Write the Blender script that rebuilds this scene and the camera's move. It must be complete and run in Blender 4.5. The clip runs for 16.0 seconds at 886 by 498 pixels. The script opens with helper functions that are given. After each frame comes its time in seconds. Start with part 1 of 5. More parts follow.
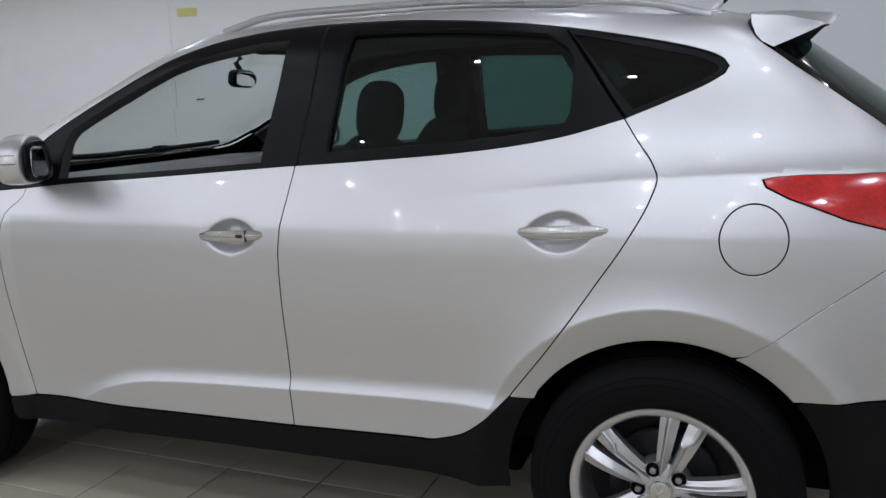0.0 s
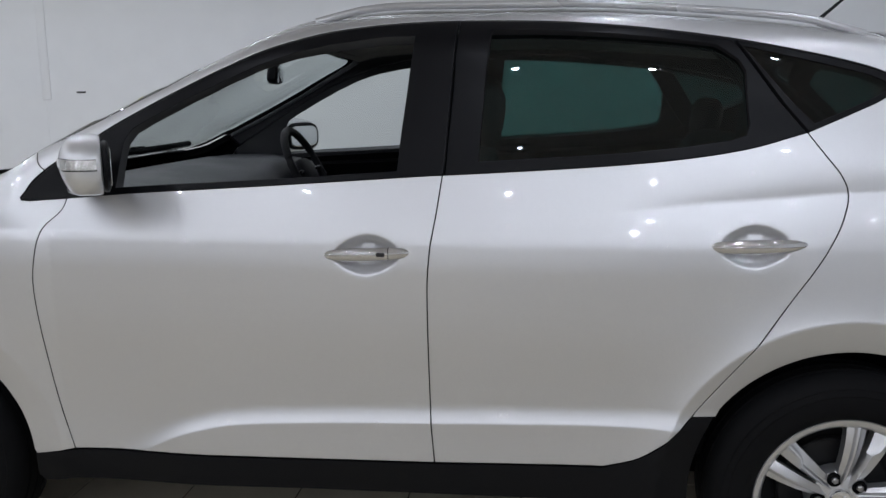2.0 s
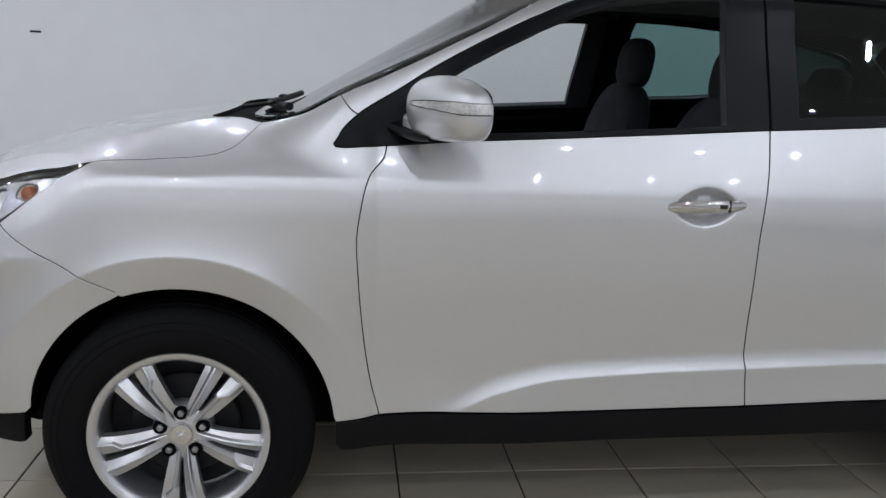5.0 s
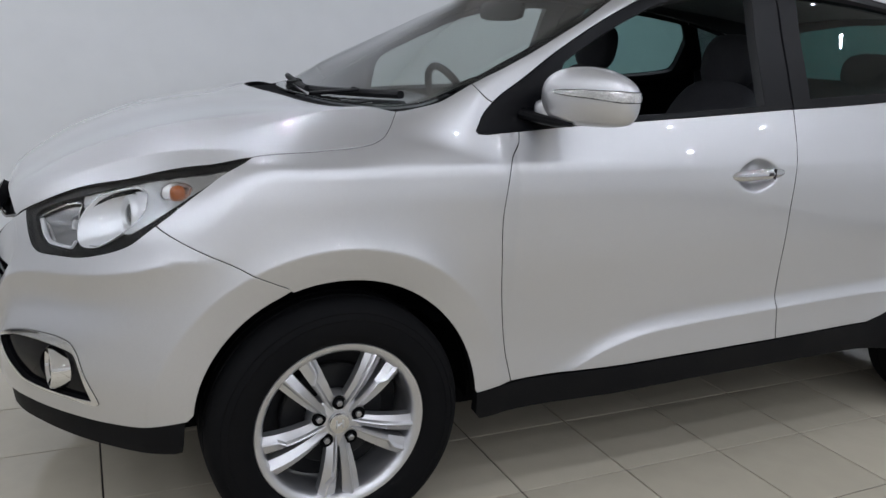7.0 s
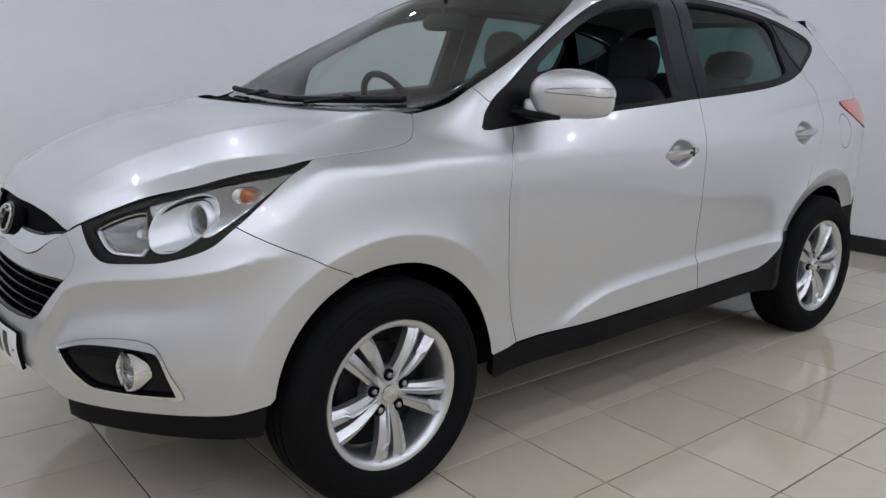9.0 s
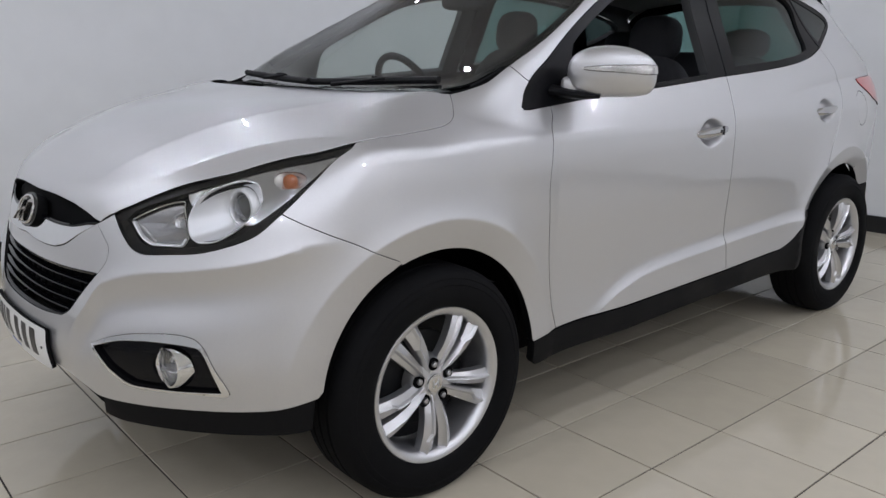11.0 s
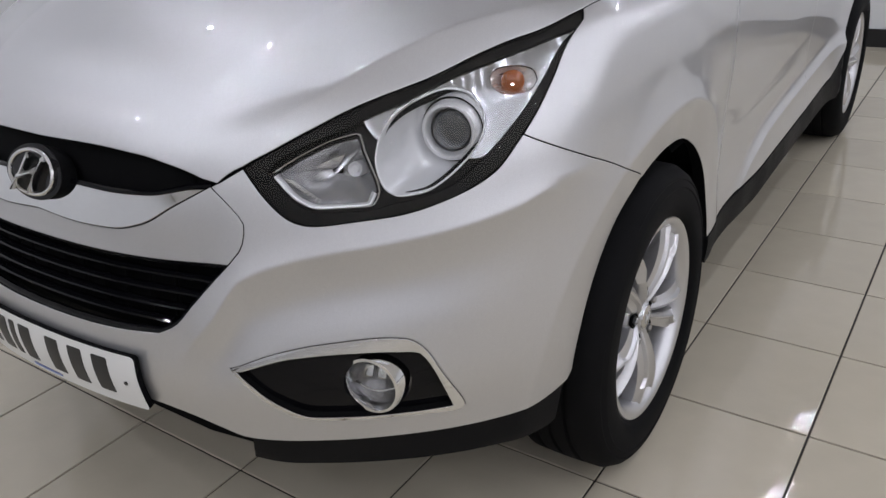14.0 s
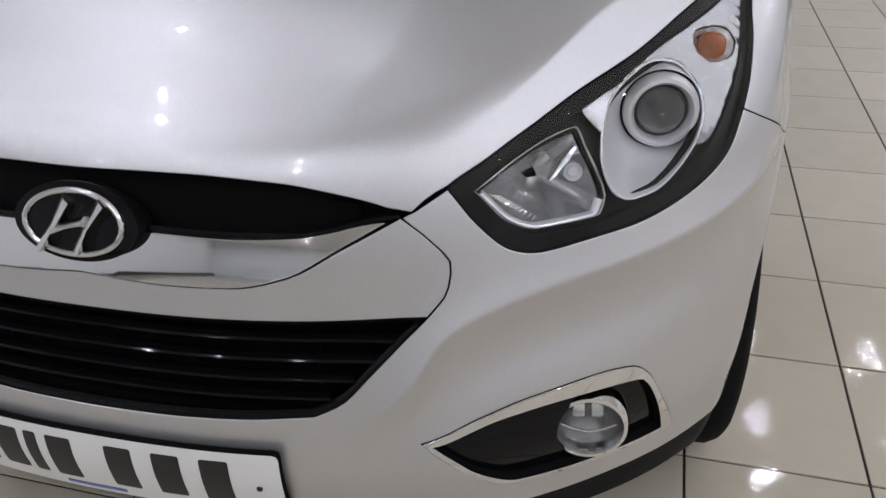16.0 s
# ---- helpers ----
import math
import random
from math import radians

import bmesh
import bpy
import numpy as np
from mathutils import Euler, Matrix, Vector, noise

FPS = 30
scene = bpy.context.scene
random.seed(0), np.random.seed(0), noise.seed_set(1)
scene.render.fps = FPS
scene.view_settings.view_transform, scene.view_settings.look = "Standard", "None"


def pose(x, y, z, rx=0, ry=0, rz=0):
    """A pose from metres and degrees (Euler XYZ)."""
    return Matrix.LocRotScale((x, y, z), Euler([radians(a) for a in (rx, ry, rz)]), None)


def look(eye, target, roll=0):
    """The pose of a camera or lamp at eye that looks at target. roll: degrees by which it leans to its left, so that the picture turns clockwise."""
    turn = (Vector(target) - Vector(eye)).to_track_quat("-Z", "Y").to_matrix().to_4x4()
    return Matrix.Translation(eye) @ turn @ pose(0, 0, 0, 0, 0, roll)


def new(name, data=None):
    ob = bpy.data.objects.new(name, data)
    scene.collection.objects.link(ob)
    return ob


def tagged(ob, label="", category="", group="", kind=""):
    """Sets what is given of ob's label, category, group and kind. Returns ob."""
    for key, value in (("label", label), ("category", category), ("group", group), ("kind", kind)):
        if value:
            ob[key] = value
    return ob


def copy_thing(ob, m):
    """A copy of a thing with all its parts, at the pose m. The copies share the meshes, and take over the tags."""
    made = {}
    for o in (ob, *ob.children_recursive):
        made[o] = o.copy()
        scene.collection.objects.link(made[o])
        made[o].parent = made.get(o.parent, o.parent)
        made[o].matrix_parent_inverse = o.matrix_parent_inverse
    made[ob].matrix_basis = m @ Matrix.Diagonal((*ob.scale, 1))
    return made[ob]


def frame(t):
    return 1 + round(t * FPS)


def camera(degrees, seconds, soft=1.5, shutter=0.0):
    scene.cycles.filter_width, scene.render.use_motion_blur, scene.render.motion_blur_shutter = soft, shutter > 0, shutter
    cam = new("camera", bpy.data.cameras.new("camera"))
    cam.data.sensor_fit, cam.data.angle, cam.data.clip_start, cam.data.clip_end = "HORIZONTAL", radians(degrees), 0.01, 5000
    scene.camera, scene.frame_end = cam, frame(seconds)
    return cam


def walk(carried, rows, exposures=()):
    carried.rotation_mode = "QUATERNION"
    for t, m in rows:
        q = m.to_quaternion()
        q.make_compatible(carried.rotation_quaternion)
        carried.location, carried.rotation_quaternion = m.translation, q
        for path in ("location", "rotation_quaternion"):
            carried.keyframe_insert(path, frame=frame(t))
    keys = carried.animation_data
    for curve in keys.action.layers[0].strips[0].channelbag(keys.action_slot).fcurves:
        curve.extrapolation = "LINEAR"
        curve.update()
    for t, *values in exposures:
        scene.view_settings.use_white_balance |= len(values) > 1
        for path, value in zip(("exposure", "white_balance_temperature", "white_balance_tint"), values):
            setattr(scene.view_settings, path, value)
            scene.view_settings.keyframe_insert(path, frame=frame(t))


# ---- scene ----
cam = camera(58.4, 16.0)
PATH = [
    (0, (2.814, -2.84, 1.35), (2.111, -1.003, 0.988), -1.9),
    (0.5, (2.571, -2.85, 1.356), (1.994, -0.967, 1.005), -1.6),
    (1, (2.32, -2.85, 1.355), (1.868, -0.931, 1.016), -1.1),
    (1.5, (2.092, -2.864, 1.359), (1.744, -0.924, 1.021), -0.7),
    (2, (1.806, -2.898, 1.376), (1.596, -0.943, 1.01), -0.1),
    (2.5, (1.591, -2.921, 1.372), (1.452, -0.964, 0.984), 0.3),
    (3, (1.364, -2.923, 1.362), (1.287, -0.967, 0.951), 0.6),
    (3.5, (1.136, -2.922, 1.334), (1.13, -0.966, 0.918), 1.0),
    (4, (0.894, -2.912, 1.322), (0.965, -0.959, 0.893), 1.7),
    (4.5, (0.656, -2.9, 1.315), (0.816, -0.953, 0.885), 2.3),
    (5, (0.388, -2.872, 1.305), (0.665, -0.94, 0.868), 2.5),
    (7.5, (-0.82, -2.708, 1.317), (0.151, -1.024, 0.848), 2.3),
    (8, (-1.014, -2.706, 1.31), (0.078, -1.089, 0.871), 1.8),
    (8.5, (-1.2, -2.689, 1.304), (0.006, -1.152, 0.875), 1.6),
    (11, (-1.389, -2.491, 1.275), (-0.11, -1.03, 0.792), 0.1),
    (11.5, (-1.407, -2.369, 1.261), (-0.118, -0.924, 0.763), 0.1),
    (12, (-1.453, -2.171, 1.262), (-0.116, -0.788, 0.716), 0.2),
    (12.5, (-1.475, -2.008, 1.245), (-0.105, -0.676, 0.655), -0.7),
    (13, (-1.504, -1.799, 1.261), (-0.092, -0.558, 0.579), -1.3),
    (13.5, (-1.499, -1.591, 1.286), (-0.069, -0.444, 0.485), -2.3),
    (14, (-1.512, -1.387, 1.277), (-0.034, -0.35, 0.416), -3.8),
    (14.5, (-1.509, -1.187, 1.274), (0.019, -0.274, 0.362), -3.9),
    (15, (-1.51, -1.001, 1.276), (0.068, -0.241, 0.311), -4.0),
    (15.5, (-1.506, -0.844, 1.283), (0.105, -0.223, 0.272), -3.4),
    (16, (-1.522, -0.661, 1.291), (0.136, -0.223, 0.262), -1.8),
]
walk(cam, [(t, look(eye, target, roll)) for t, eye, target, roll in PATH], exposures=((0, -0.06, 6500, 10), (5, 0.0, 6500, 10), (8, 0.08, 6500, 10), (11, 0.06, 6620, 12), (13, 0.02, 6680, 13), (16, 0.02, 6720, 14)))

# ---- light: a closed white showroom with small ceiling spots ----
world = bpy.data.worlds.new("world")
scene.world = world
world.use_nodes = True
world.node_tree.nodes["Background"].inputs[0].default_value = (0.9, 0.95, 1.0, 1)
world.node_tree.nodes["Background"].inputs[1].default_value = 0.3
scene.view_settings.exposure = 0.0

# ---- materials ----
def material(name, colour, rough=0.5, metal=0.0, coat=0.0, coat_rough=0.03, grain=0.0, scale=40.0, bump=0.0, bump_scale=200.0, spec=0.5):
    m = bpy.data.materials.new(name)
    m.use_nodes = True
    nt = m.node_tree
    b = nt.nodes["Principled BSDF"]
    b.inputs["Base Color"].default_value = (*colour, 1)
    b.inputs["Roughness"].default_value = rough
    b.inputs["Metallic"].default_value = metal
    b.inputs["Coat Weight"].default_value = coat
    b.inputs["Coat Roughness"].default_value = coat_rough
    b.inputs["Specular IOR Level"].default_value = spec
    co = nt.nodes.new("ShaderNodeTexCoord")
    if grain:
        n1, n2 = nt.nodes.new("ShaderNodeTexNoise"), nt.nodes.new("ShaderNodeTexNoise")
        n1.inputs["Scale"].default_value, n2.inputs["Scale"].default_value = scale, scale / 12
        n1.inputs["Detail"].default_value = 5
        add = nt.nodes.new("ShaderNodeMath")
        nt.links.new(co.outputs["Object"], n1.inputs["Vector"])
        nt.links.new(co.outputs["Object"], n2.inputs["Vector"])
        nt.links.new(n1.outputs[0], add.inputs[0])
        nt.links.new(n2.outputs[0], add.inputs[1])
        ramp = nt.nodes.new("ShaderNodeMapRange")
        ramp.inputs[1].default_value, ramp.inputs[2].default_value = 0.6, 1.4
        ramp.inputs[3].default_value, ramp.inputs[4].default_value = 1 - grain, 1 + grain
        nt.links.new(add.outputs[0], ramp.inputs[0])
        mul = nt.nodes.new("ShaderNodeVectorMath")
        mul.operation = "SCALE"
        mul.inputs[0].default_value = colour
        nt.links.new(ramp.outputs[0], mul.inputs["Scale"])
        nt.links.new(mul.outputs[0], b.inputs["Base Color"])
        rr = nt.nodes.new("ShaderNodeMapRange")
        rr.inputs[1].default_value, rr.inputs[2].default_value = 0.3, 0.7
        rr.inputs[3].default_value, rr.inputs[4].default_value = rough * 0.85, min(1, rough * 1.15)
        nt.links.new(n2.outputs[0], rr.inputs[0])
        nt.links.new(rr.outputs[0], b.inputs["Roughness"])
    if bump:
        n3, bp = nt.nodes.new("ShaderNodeTexNoise"), nt.nodes.new("ShaderNodeBump")
        n3.inputs["Scale"].default_value = bump_scale
        n3.inputs["Detail"].default_value = 3
        bp.inputs["Strength"].default_value = bump
        bp.inputs["Distance"].default_value = 0.002
        nt.links.new(co.outputs["Object"], n3.inputs["Vector"])
        nt.links.new(n3.outputs[0], bp.inputs["Height"])
        nt.links.new(bp.outputs[0], b.inputs["Normal"])
    return m


def pane_material(name, tint, gloss=1.0, rough=0.0):
    """Thin glass: tinted clear, with a mirror that grows towards grazing angles."""
    m = bpy.data.materials.new(name)
    m.use_nodes = True
    nt = m.node_tree
    nt.nodes.remove(nt.nodes["Principled BSDF"])
    out = nt.nodes["Material Output"]
    t, g, mix, lw = (nt.nodes.new(k) for k in ("ShaderNodeBsdfTransparent", "ShaderNodeBsdfGlossy", "ShaderNodeMixShader", "ShaderNodeLayerWeight"))
    t.inputs[0].default_value = (*tint, 1)
    g.inputs["Roughness"].default_value = rough
    lw.inputs[0].default_value = 0.5
    pw, mr = nt.nodes.new("ShaderNodeMath"), nt.nodes.new("ShaderNodeMapRange")
    pw.operation = "POWER"
    pw.inputs[1].default_value = 4.5
    mr.inputs[3].default_value, mr.inputs[4].default_value = 0.045 * gloss, 0.95 * gloss
    nt.links.new(lw.outputs["Facing"], pw.inputs[0])
    nt.links.new(pw.outputs[0], mr.inputs[0])
    nt.links.new(mr.outputs[0], mix.inputs[0])
    nt.links.new(t.outputs[0], mix.inputs[1])
    nt.links.new(g.outputs[0], mix.inputs[2])
    nt.links.new(mix.outputs[0], out.inputs[0])
    return m


def paint_material():
    m = material("silver_paint", (0.64, 0.64, 0.648), rough=0.43, metal=0.88, coat=1.0, coat_rough=0.02)
    nt = m.node_tree
    b = nt.nodes["Principled BSDF"]
    co = nt.nodes.new("ShaderNodeTexCoord")
    fl, ha = nt.nodes.new("ShaderNodeTexVoronoi"), nt.nodes.new("ShaderNodeTexNoise")
    fl.inputs["Scale"].default_value = 1300
    ha.inputs["Scale"].default_value = 3.0
    nt.links.new(co.outputs["Object"], fl.inputs["Vector"])
    nt.links.new(co.outputs["Object"], ha.inputs["Vector"])
    mr = nt.nodes.new("ShaderNodeMapRange")
    mr.inputs[3].default_value, mr.inputs[4].default_value = 0.93, 1.07
    nt.links.new(fl.outputs["Color"], mr.inputs[0])
    mul = nt.nodes.new("ShaderNodeVectorMath")
    mul.operation = "SCALE"
    mul.inputs[0].default_value = (0.64, 0.64, 0.648)
    nt.links.new(mr.outputs[0], mul.inputs["Scale"])
    nt.links.new(mul.outputs[0], b.inputs["Base Color"])
    r2 = nt.nodes.new("ShaderNodeMapRange")
    r2.inputs[3].default_value, r2.inputs[4].default_value = 0.41, 0.45
    nt.links.new(ha.outputs[0], r2.inputs[0])
    nt.links.new(r2.outputs[0], b.inputs["Roughness"])
    return m


PAINT = paint_material()
INNER = material("inner_panel", (0.004, 0.004, 0.0043), rough=0.8, spec=0.06, grain=0.15)
CLAD = material("black_cladding", (0.005, 0.005, 0.0055), rough=0.6, spec=0.14, grain=0.12, scale=60, bump=0.15, bump_scale=900)
GLOSS_BLACK = material("gloss_black", (0.004, 0.004, 0.005), rough=0.06, coat=0.0, spec=0.2)
LAMP_BLACK = material("lamp_black", (0.0045, 0.0045, 0.005), rough=0.3, spec=0.13, grain=0.05, scale=20)
FRAME_BLACK = material("frame_black", (0.0042, 0.0042, 0.0052), rough=0.34, grain=0.1, spec=0.12)
RUBBER = material("tyre_rubber", (0.004, 0.004, 0.0044), rough=0.8, spec=0.12, grain=0.2, scale=30, bump=0.1, bump_scale=400)
ALLOY = material("alloy", (0.62, 0.62, 0.63), rough=0.32, metal=0.88, coat=0.7, grain=0.04, scale=20)
STEEL = material("steel", (0.34, 0.335, 0.33), rough=0.4, metal=1.0, grain=0.15)
DARK_METAL = material("dark_metal", (0.018, 0.018, 0.019), rough=0.55, metal=0.5, grain=0.2)
CHROME = material("chrome", (0.83, 0.84, 0.86), rough=0.045, metal=1.0)
SATIN = material("satin_chrome", (0.72, 0.72, 0.72), rough=0.16, metal=1.0)
HANDLE = material("handle_chrome", (0.60, 0.60, 0.61), rough=0.10, metal=1.0, grain=0.04, scale=25)
BEAM_GREY = material("beam_grey", (0.60, 0.60, 0.61), rough=0.2, metal=0.8, grain=0.06, scale=25)
REFLECTOR = material("bright_reflector", (0.80, 0.80, 0.81), rough=0.32, metal=0.5, grain=0.03, scale=30, bump=0.06, bump_scale=60)
TRAY = material("lamp_tray", (0.50, 0.50, 0.51), rough=0.20, metal=0.9, grain=0.12, scale=60, bump=0.3, bump_scale=120)
PLASTIC = material("dark_plastic", (0.008, 0.008, 0.009), rough=0.6, spec=0.2, grain=0.12, bump=0.2, bump_scale=700)
DASH = material("grey_plastic", (0.028, 0.029, 0.033), rough=0.45, grain=0.1, bump=0.2, bump_scale=600)
FABRIC = material("dark_fabric", (0.022, 0.022, 0.025), rough=0.9, grain=0.25, scale=120, bump=0.4, bump_scale=500)
LINER = material("headliner", (0.30, 0.295, 0.285), rough=0.9, grain=0.08)
TRIM_GREY = material("grey_trim", (0.03, 0.031, 0.033), rough=0.6, grain=0.08)
BARE = pane_material("inner_face", (1.0, 1.0, 1.0), 0.0)
CLEAR = pane_material("clear_pane", (0.86, 0.90, 0.88), 0.9)
PRIVACY = pane_material("privacy_pane", (0.19, 0.335, 0.315), 0.9)
DEEP = pane_material("dark_privacy_pane", (0.05, 0.08, 0.078), 0.9)
SCREEN_GLASS = pane_material("screen_pane", (0.76, 0.83, 0.81), 1.25)
LENS = pane_material("lens_pane", (0.95, 0.96, 0.96), 1.0)
SATIN_DARK = material("reflector_grey", (0.22, 0.22, 0.225), rough=0.25, metal=0.9, grain=0.15, scale=60)
LENS_BALL = material("lens_ball", (0.05, 0.055, 0.06), rough=0.03, metal=0.0, coat=1.0, spec=0.9)
SATIN_RAIL = material("rail_silver", (0.55, 0.55, 0.56), rough=0.3, metal=0.7, grain=0.05)
INDICATOR = material("indicator_clear", (0.80, 0.80, 0.79), rough=0.15, metal=0.7, coat=1.0, grain=0.45, scale=200, bump=0.5, bump_scale=160)
WHITE_PLATE = material("plate_white", (0.78, 0.78, 0.76), rough=0.3, coat=0.4)
INK = material("ink", (0.012, 0.012, 0.013), rough=0.4)
BLUE_INK = material("blue_ink", (0.10, 0.16, 0.45), rough=0.4)
RED_LENS = material("red_lens", (0.55, 0.012, 0.015), rough=0.12, coat=1.0, grain=0.4, scale=130)
AMBER = material("amber_bulb", (0.34, 0.10, 0.03), rough=0.2, coat=0.6, grain=0.25, scale=90)
WALL = material("wall_paint", (0.79, 0.80, 0.80), rough=0.75, grain=0.03, scale=6, bump=0.05, bump_scale=60)
# tint of the unseen near wall, set warm for the bounce light on the doors
WALL_BOUNCE = material("bounce_wall_tint", (0.74, 0.725, 0.69), rough=0.75, grain=0.03, scale=6, bump=0.05, bump_scale=60)
CEIL = material("ceiling_paint", (0.80, 0.79, 0.78), rough=0.85, grain=0.03, scale=5)
CEIL_TRIM = material("spot_bezel", (0.7, 0.7, 0.7), rough=0.4, grain=0.03)
SKIRT = material("skirting_black", (0.012, 0.012, 0.013), rough=0.4, grain=0.1)
GROUT = material("grout", (0.022, 0.019, 0.016), rough=0.8, grain=0.3, scale=80)
YELLOW = material("yellow_note", (0.62, 0.60, 0.22), rough=0.7, grain=0.1)


def tile_material():
    m = material("cream_tile", (0.50, 0.452, 0.355), rough=0.045, coat=0.0, grain=0.06, scale=9, bump=0.30, bump_scale=34)
    nt = m.node_tree
    b = nt.nodes["Principled BSDF"]
    mul = b.inputs["Base Color"].links[0].from_node
    inf, mr, m2 = nt.nodes.new("ShaderNodeObjectInfo"), nt.nodes.new("ShaderNodeMapRange"), nt.nodes.new("ShaderNodeVectorMath")
    mr.inputs[3].default_value, mr.inputs[4].default_value = 0.94, 1.05
    nt.links.new(inf.outputs["Random"], mr.inputs[0])
    m2.operation = "SCALE"
    nt.links.new(mul.outputs[0], m2.inputs[0])
    nt.links.new(mr.outputs[0], m2.inputs["Scale"])
    nt.links.new(m2.outputs[0], b.inputs["Base Color"])
    return m


TILE = tile_material()
# ---- body form: a side shell and a top shell, met with a rounded shoulder ----
def pchip(xs, ys):
    xs, ys = np.array(xs, float), np.array(ys, float)
    h, d = np.diff(xs), np.diff(ys) / np.diff(xs)
    m = np.zeros(len(xs))
    m[0], m[-1] = d[0], d[-1]
    for i in range(1, len(xs) - 1):
        if d[i - 1] * d[i] > 0:
            w1, w2 = 2 * h[i] + h[i - 1], h[i] + 2 * h[i - 1]
            m[i] = (w1 + w2) / (w1 / d[i - 1] + w2 / d[i])

    def f(x):
        x = np.asarray(x, float)
        i = np.clip(np.searchsorted(xs, x) - 1, 0, len(h) - 1)
        t = (x - xs[i]) / h[i]
        tc = np.clip(t, 0, 1)
        v = ((1 + 2 * tc) * (1 - tc) ** 2 * ys[i] + tc * (1 - tc) ** 2 * h[i] * m[i]
             + tc * tc * (3 - 2 * tc) * ys[i + 1] + tc * tc * (tc - 1) * h[i] * m[i + 1])
        return v + np.where(t < 0, t * h[i] * m[0], 0) + np.where(t > 1, (t - 1) * h[i] * m[-1], 0)
    return f


def sstep(a, b, x):
    t = np.clip((x - a) / (b - a), 0, 1)
    return t * t * (3 - 2 * t)


def smax(a, b, k):
    h = np.clip(0.5 + 0.5 * (a - b) / k, 0, 1)
    return b + (a - b) * h + k * h * (1 - h)


def smin(a, b, k):
    return -smax(-a, -b, k)


PIVOT = 0.5
FLANK = pchip([0.15, 0.25, 0.38, 0.50, 0.62, 0.80, 0.93, 1.00, 1.05, 1.10, 1.18, 1.30, 1.42, 1.52, 1.60, 1.70],
              [0.80, 0.855, 0.872, 0.868, 0.872, 0.884, 0.886, 0.880, 0.865, 0.845, 0.810, 0.757, 0.702, 0.662, 0.615, 0.55])
NOSE_X = [-0.868, -0.852, -0.808, -0.745, -0.680, -0.595, -0.500, -0.400, -0.200, 0.0, 0.2, 0.5]
NOSE_Y = [0.0, 0.25, 0.444, 0.565, 0.660, 0.755, 0.825, 0.868, 0.893, 0.895, 0.890, 0.884]
_ph = [math.atan2(b, PIVOT - a) for a, b in zip(NOSE_X, NOSE_Y)]
NOSE_R = pchip([-_ph[1]] + _ph, [math.hypot(PIVOT - NOSE_X[1], NOSE_Y[1])] + [math.hypot(PIVOT - a, b) for a, b in zip(NOSE_X, NOSE_Y)])
SETBACK = pchip([0.15, 0.24, 0.32, 0.42, 0.50, 0.585, 0.73, 0.80, 0.86, 0.95, 1.05, 1.2],
                [0.14, 0.07, 0.03, 0.012, 0.0, 0.012, 0.045, 0.058, 0.075, 0.12, 0.19, 0.3])
TAIL_TAPER = pchip([-1.0, 1.0, 2.0, 2.4, 2.7, 2.9, 3.1, 3.25, 3.38, 3.47, 3.52], [1.0, 1.0, 1.0, 0.992, 0.975, 0.955, 0.915, 0.865, 0.78, 0.62, 0.3])
HOOD = pchip([-0.90, -0.82, -0.773, -0.760, -0.745, -0.70, -0.60, -0.48, -0.32, -0.20, -0.10, 0.0, 0.10, 0.20, 0.40, 0.6], [0.70, 0.816, 0.889, 0.910, 0.920, 0.947, 1.007, 1.058, 1.106, 1.128, 1.140, 1.149, 1.156, 1.161, 1.172, 1.18])
CROWN = pchip([-0.80, -0.70, -0.60, -0.50, -0.40, -0.32, -0.20, 0.0, 0.3], [0.05, 0.092, 0.096, 0.083, 0.066, 0.062, 0.064, 0.060, 0.06])
FOLD = pchip([-0.76, -0.721, -0.692, -0.659, -0.627, -0.587, -0.535, -0.489, -0.42, -0.334, -0.209], [0.36, 0.402, 0.450, 0.485, 0.513, 0.541, 0.570, 0.594, 0.636, 0.690, 0.775])
ROOF = pchip([0.5, 0.9, 1.2, 1.5, 1.9, 2.3, 2.7, 3.1, 3.3, 3.5], [1.50, 1.610, 1.658, 1.674, 1.674, 1.652, 1.610, 1.545, 1.51, 1.46])
SILL_LINE = pchip([0.5, 0.70, 0.85, 1.0, 1.2, 1.6, 2.0, 2.3], [0.36, 0.39, 0.452, 0.488, 0.503, 0.518, 0.53, 0.535])
SHOULDER = pchip([-0.2, 0.17, 0.46, 0.85, 1.3, 1.8, 2.03, 2.24, 2.4, 2.61, 2.86, 3.2], [1.050, 1.030, 1.032, 1.033, 1.05, 1.075, 1.096, 1.117, 1.130, 1.146, 1.156, 1.16])
LAMP_CREASE = pchip([10, 13, 15.9, 17.7, 20.3, 25.6, 31, 35, 39.8, 42, 50], [0.42, 0.50, 0.587, 0.632, 0.704, 0.738, 0.752, 0.765, 0.785, 0.80, 0.83])
AXLES = (0.0, 2.64)
BOWLS = ((1.385, 0.978), (2.377, 1.015))


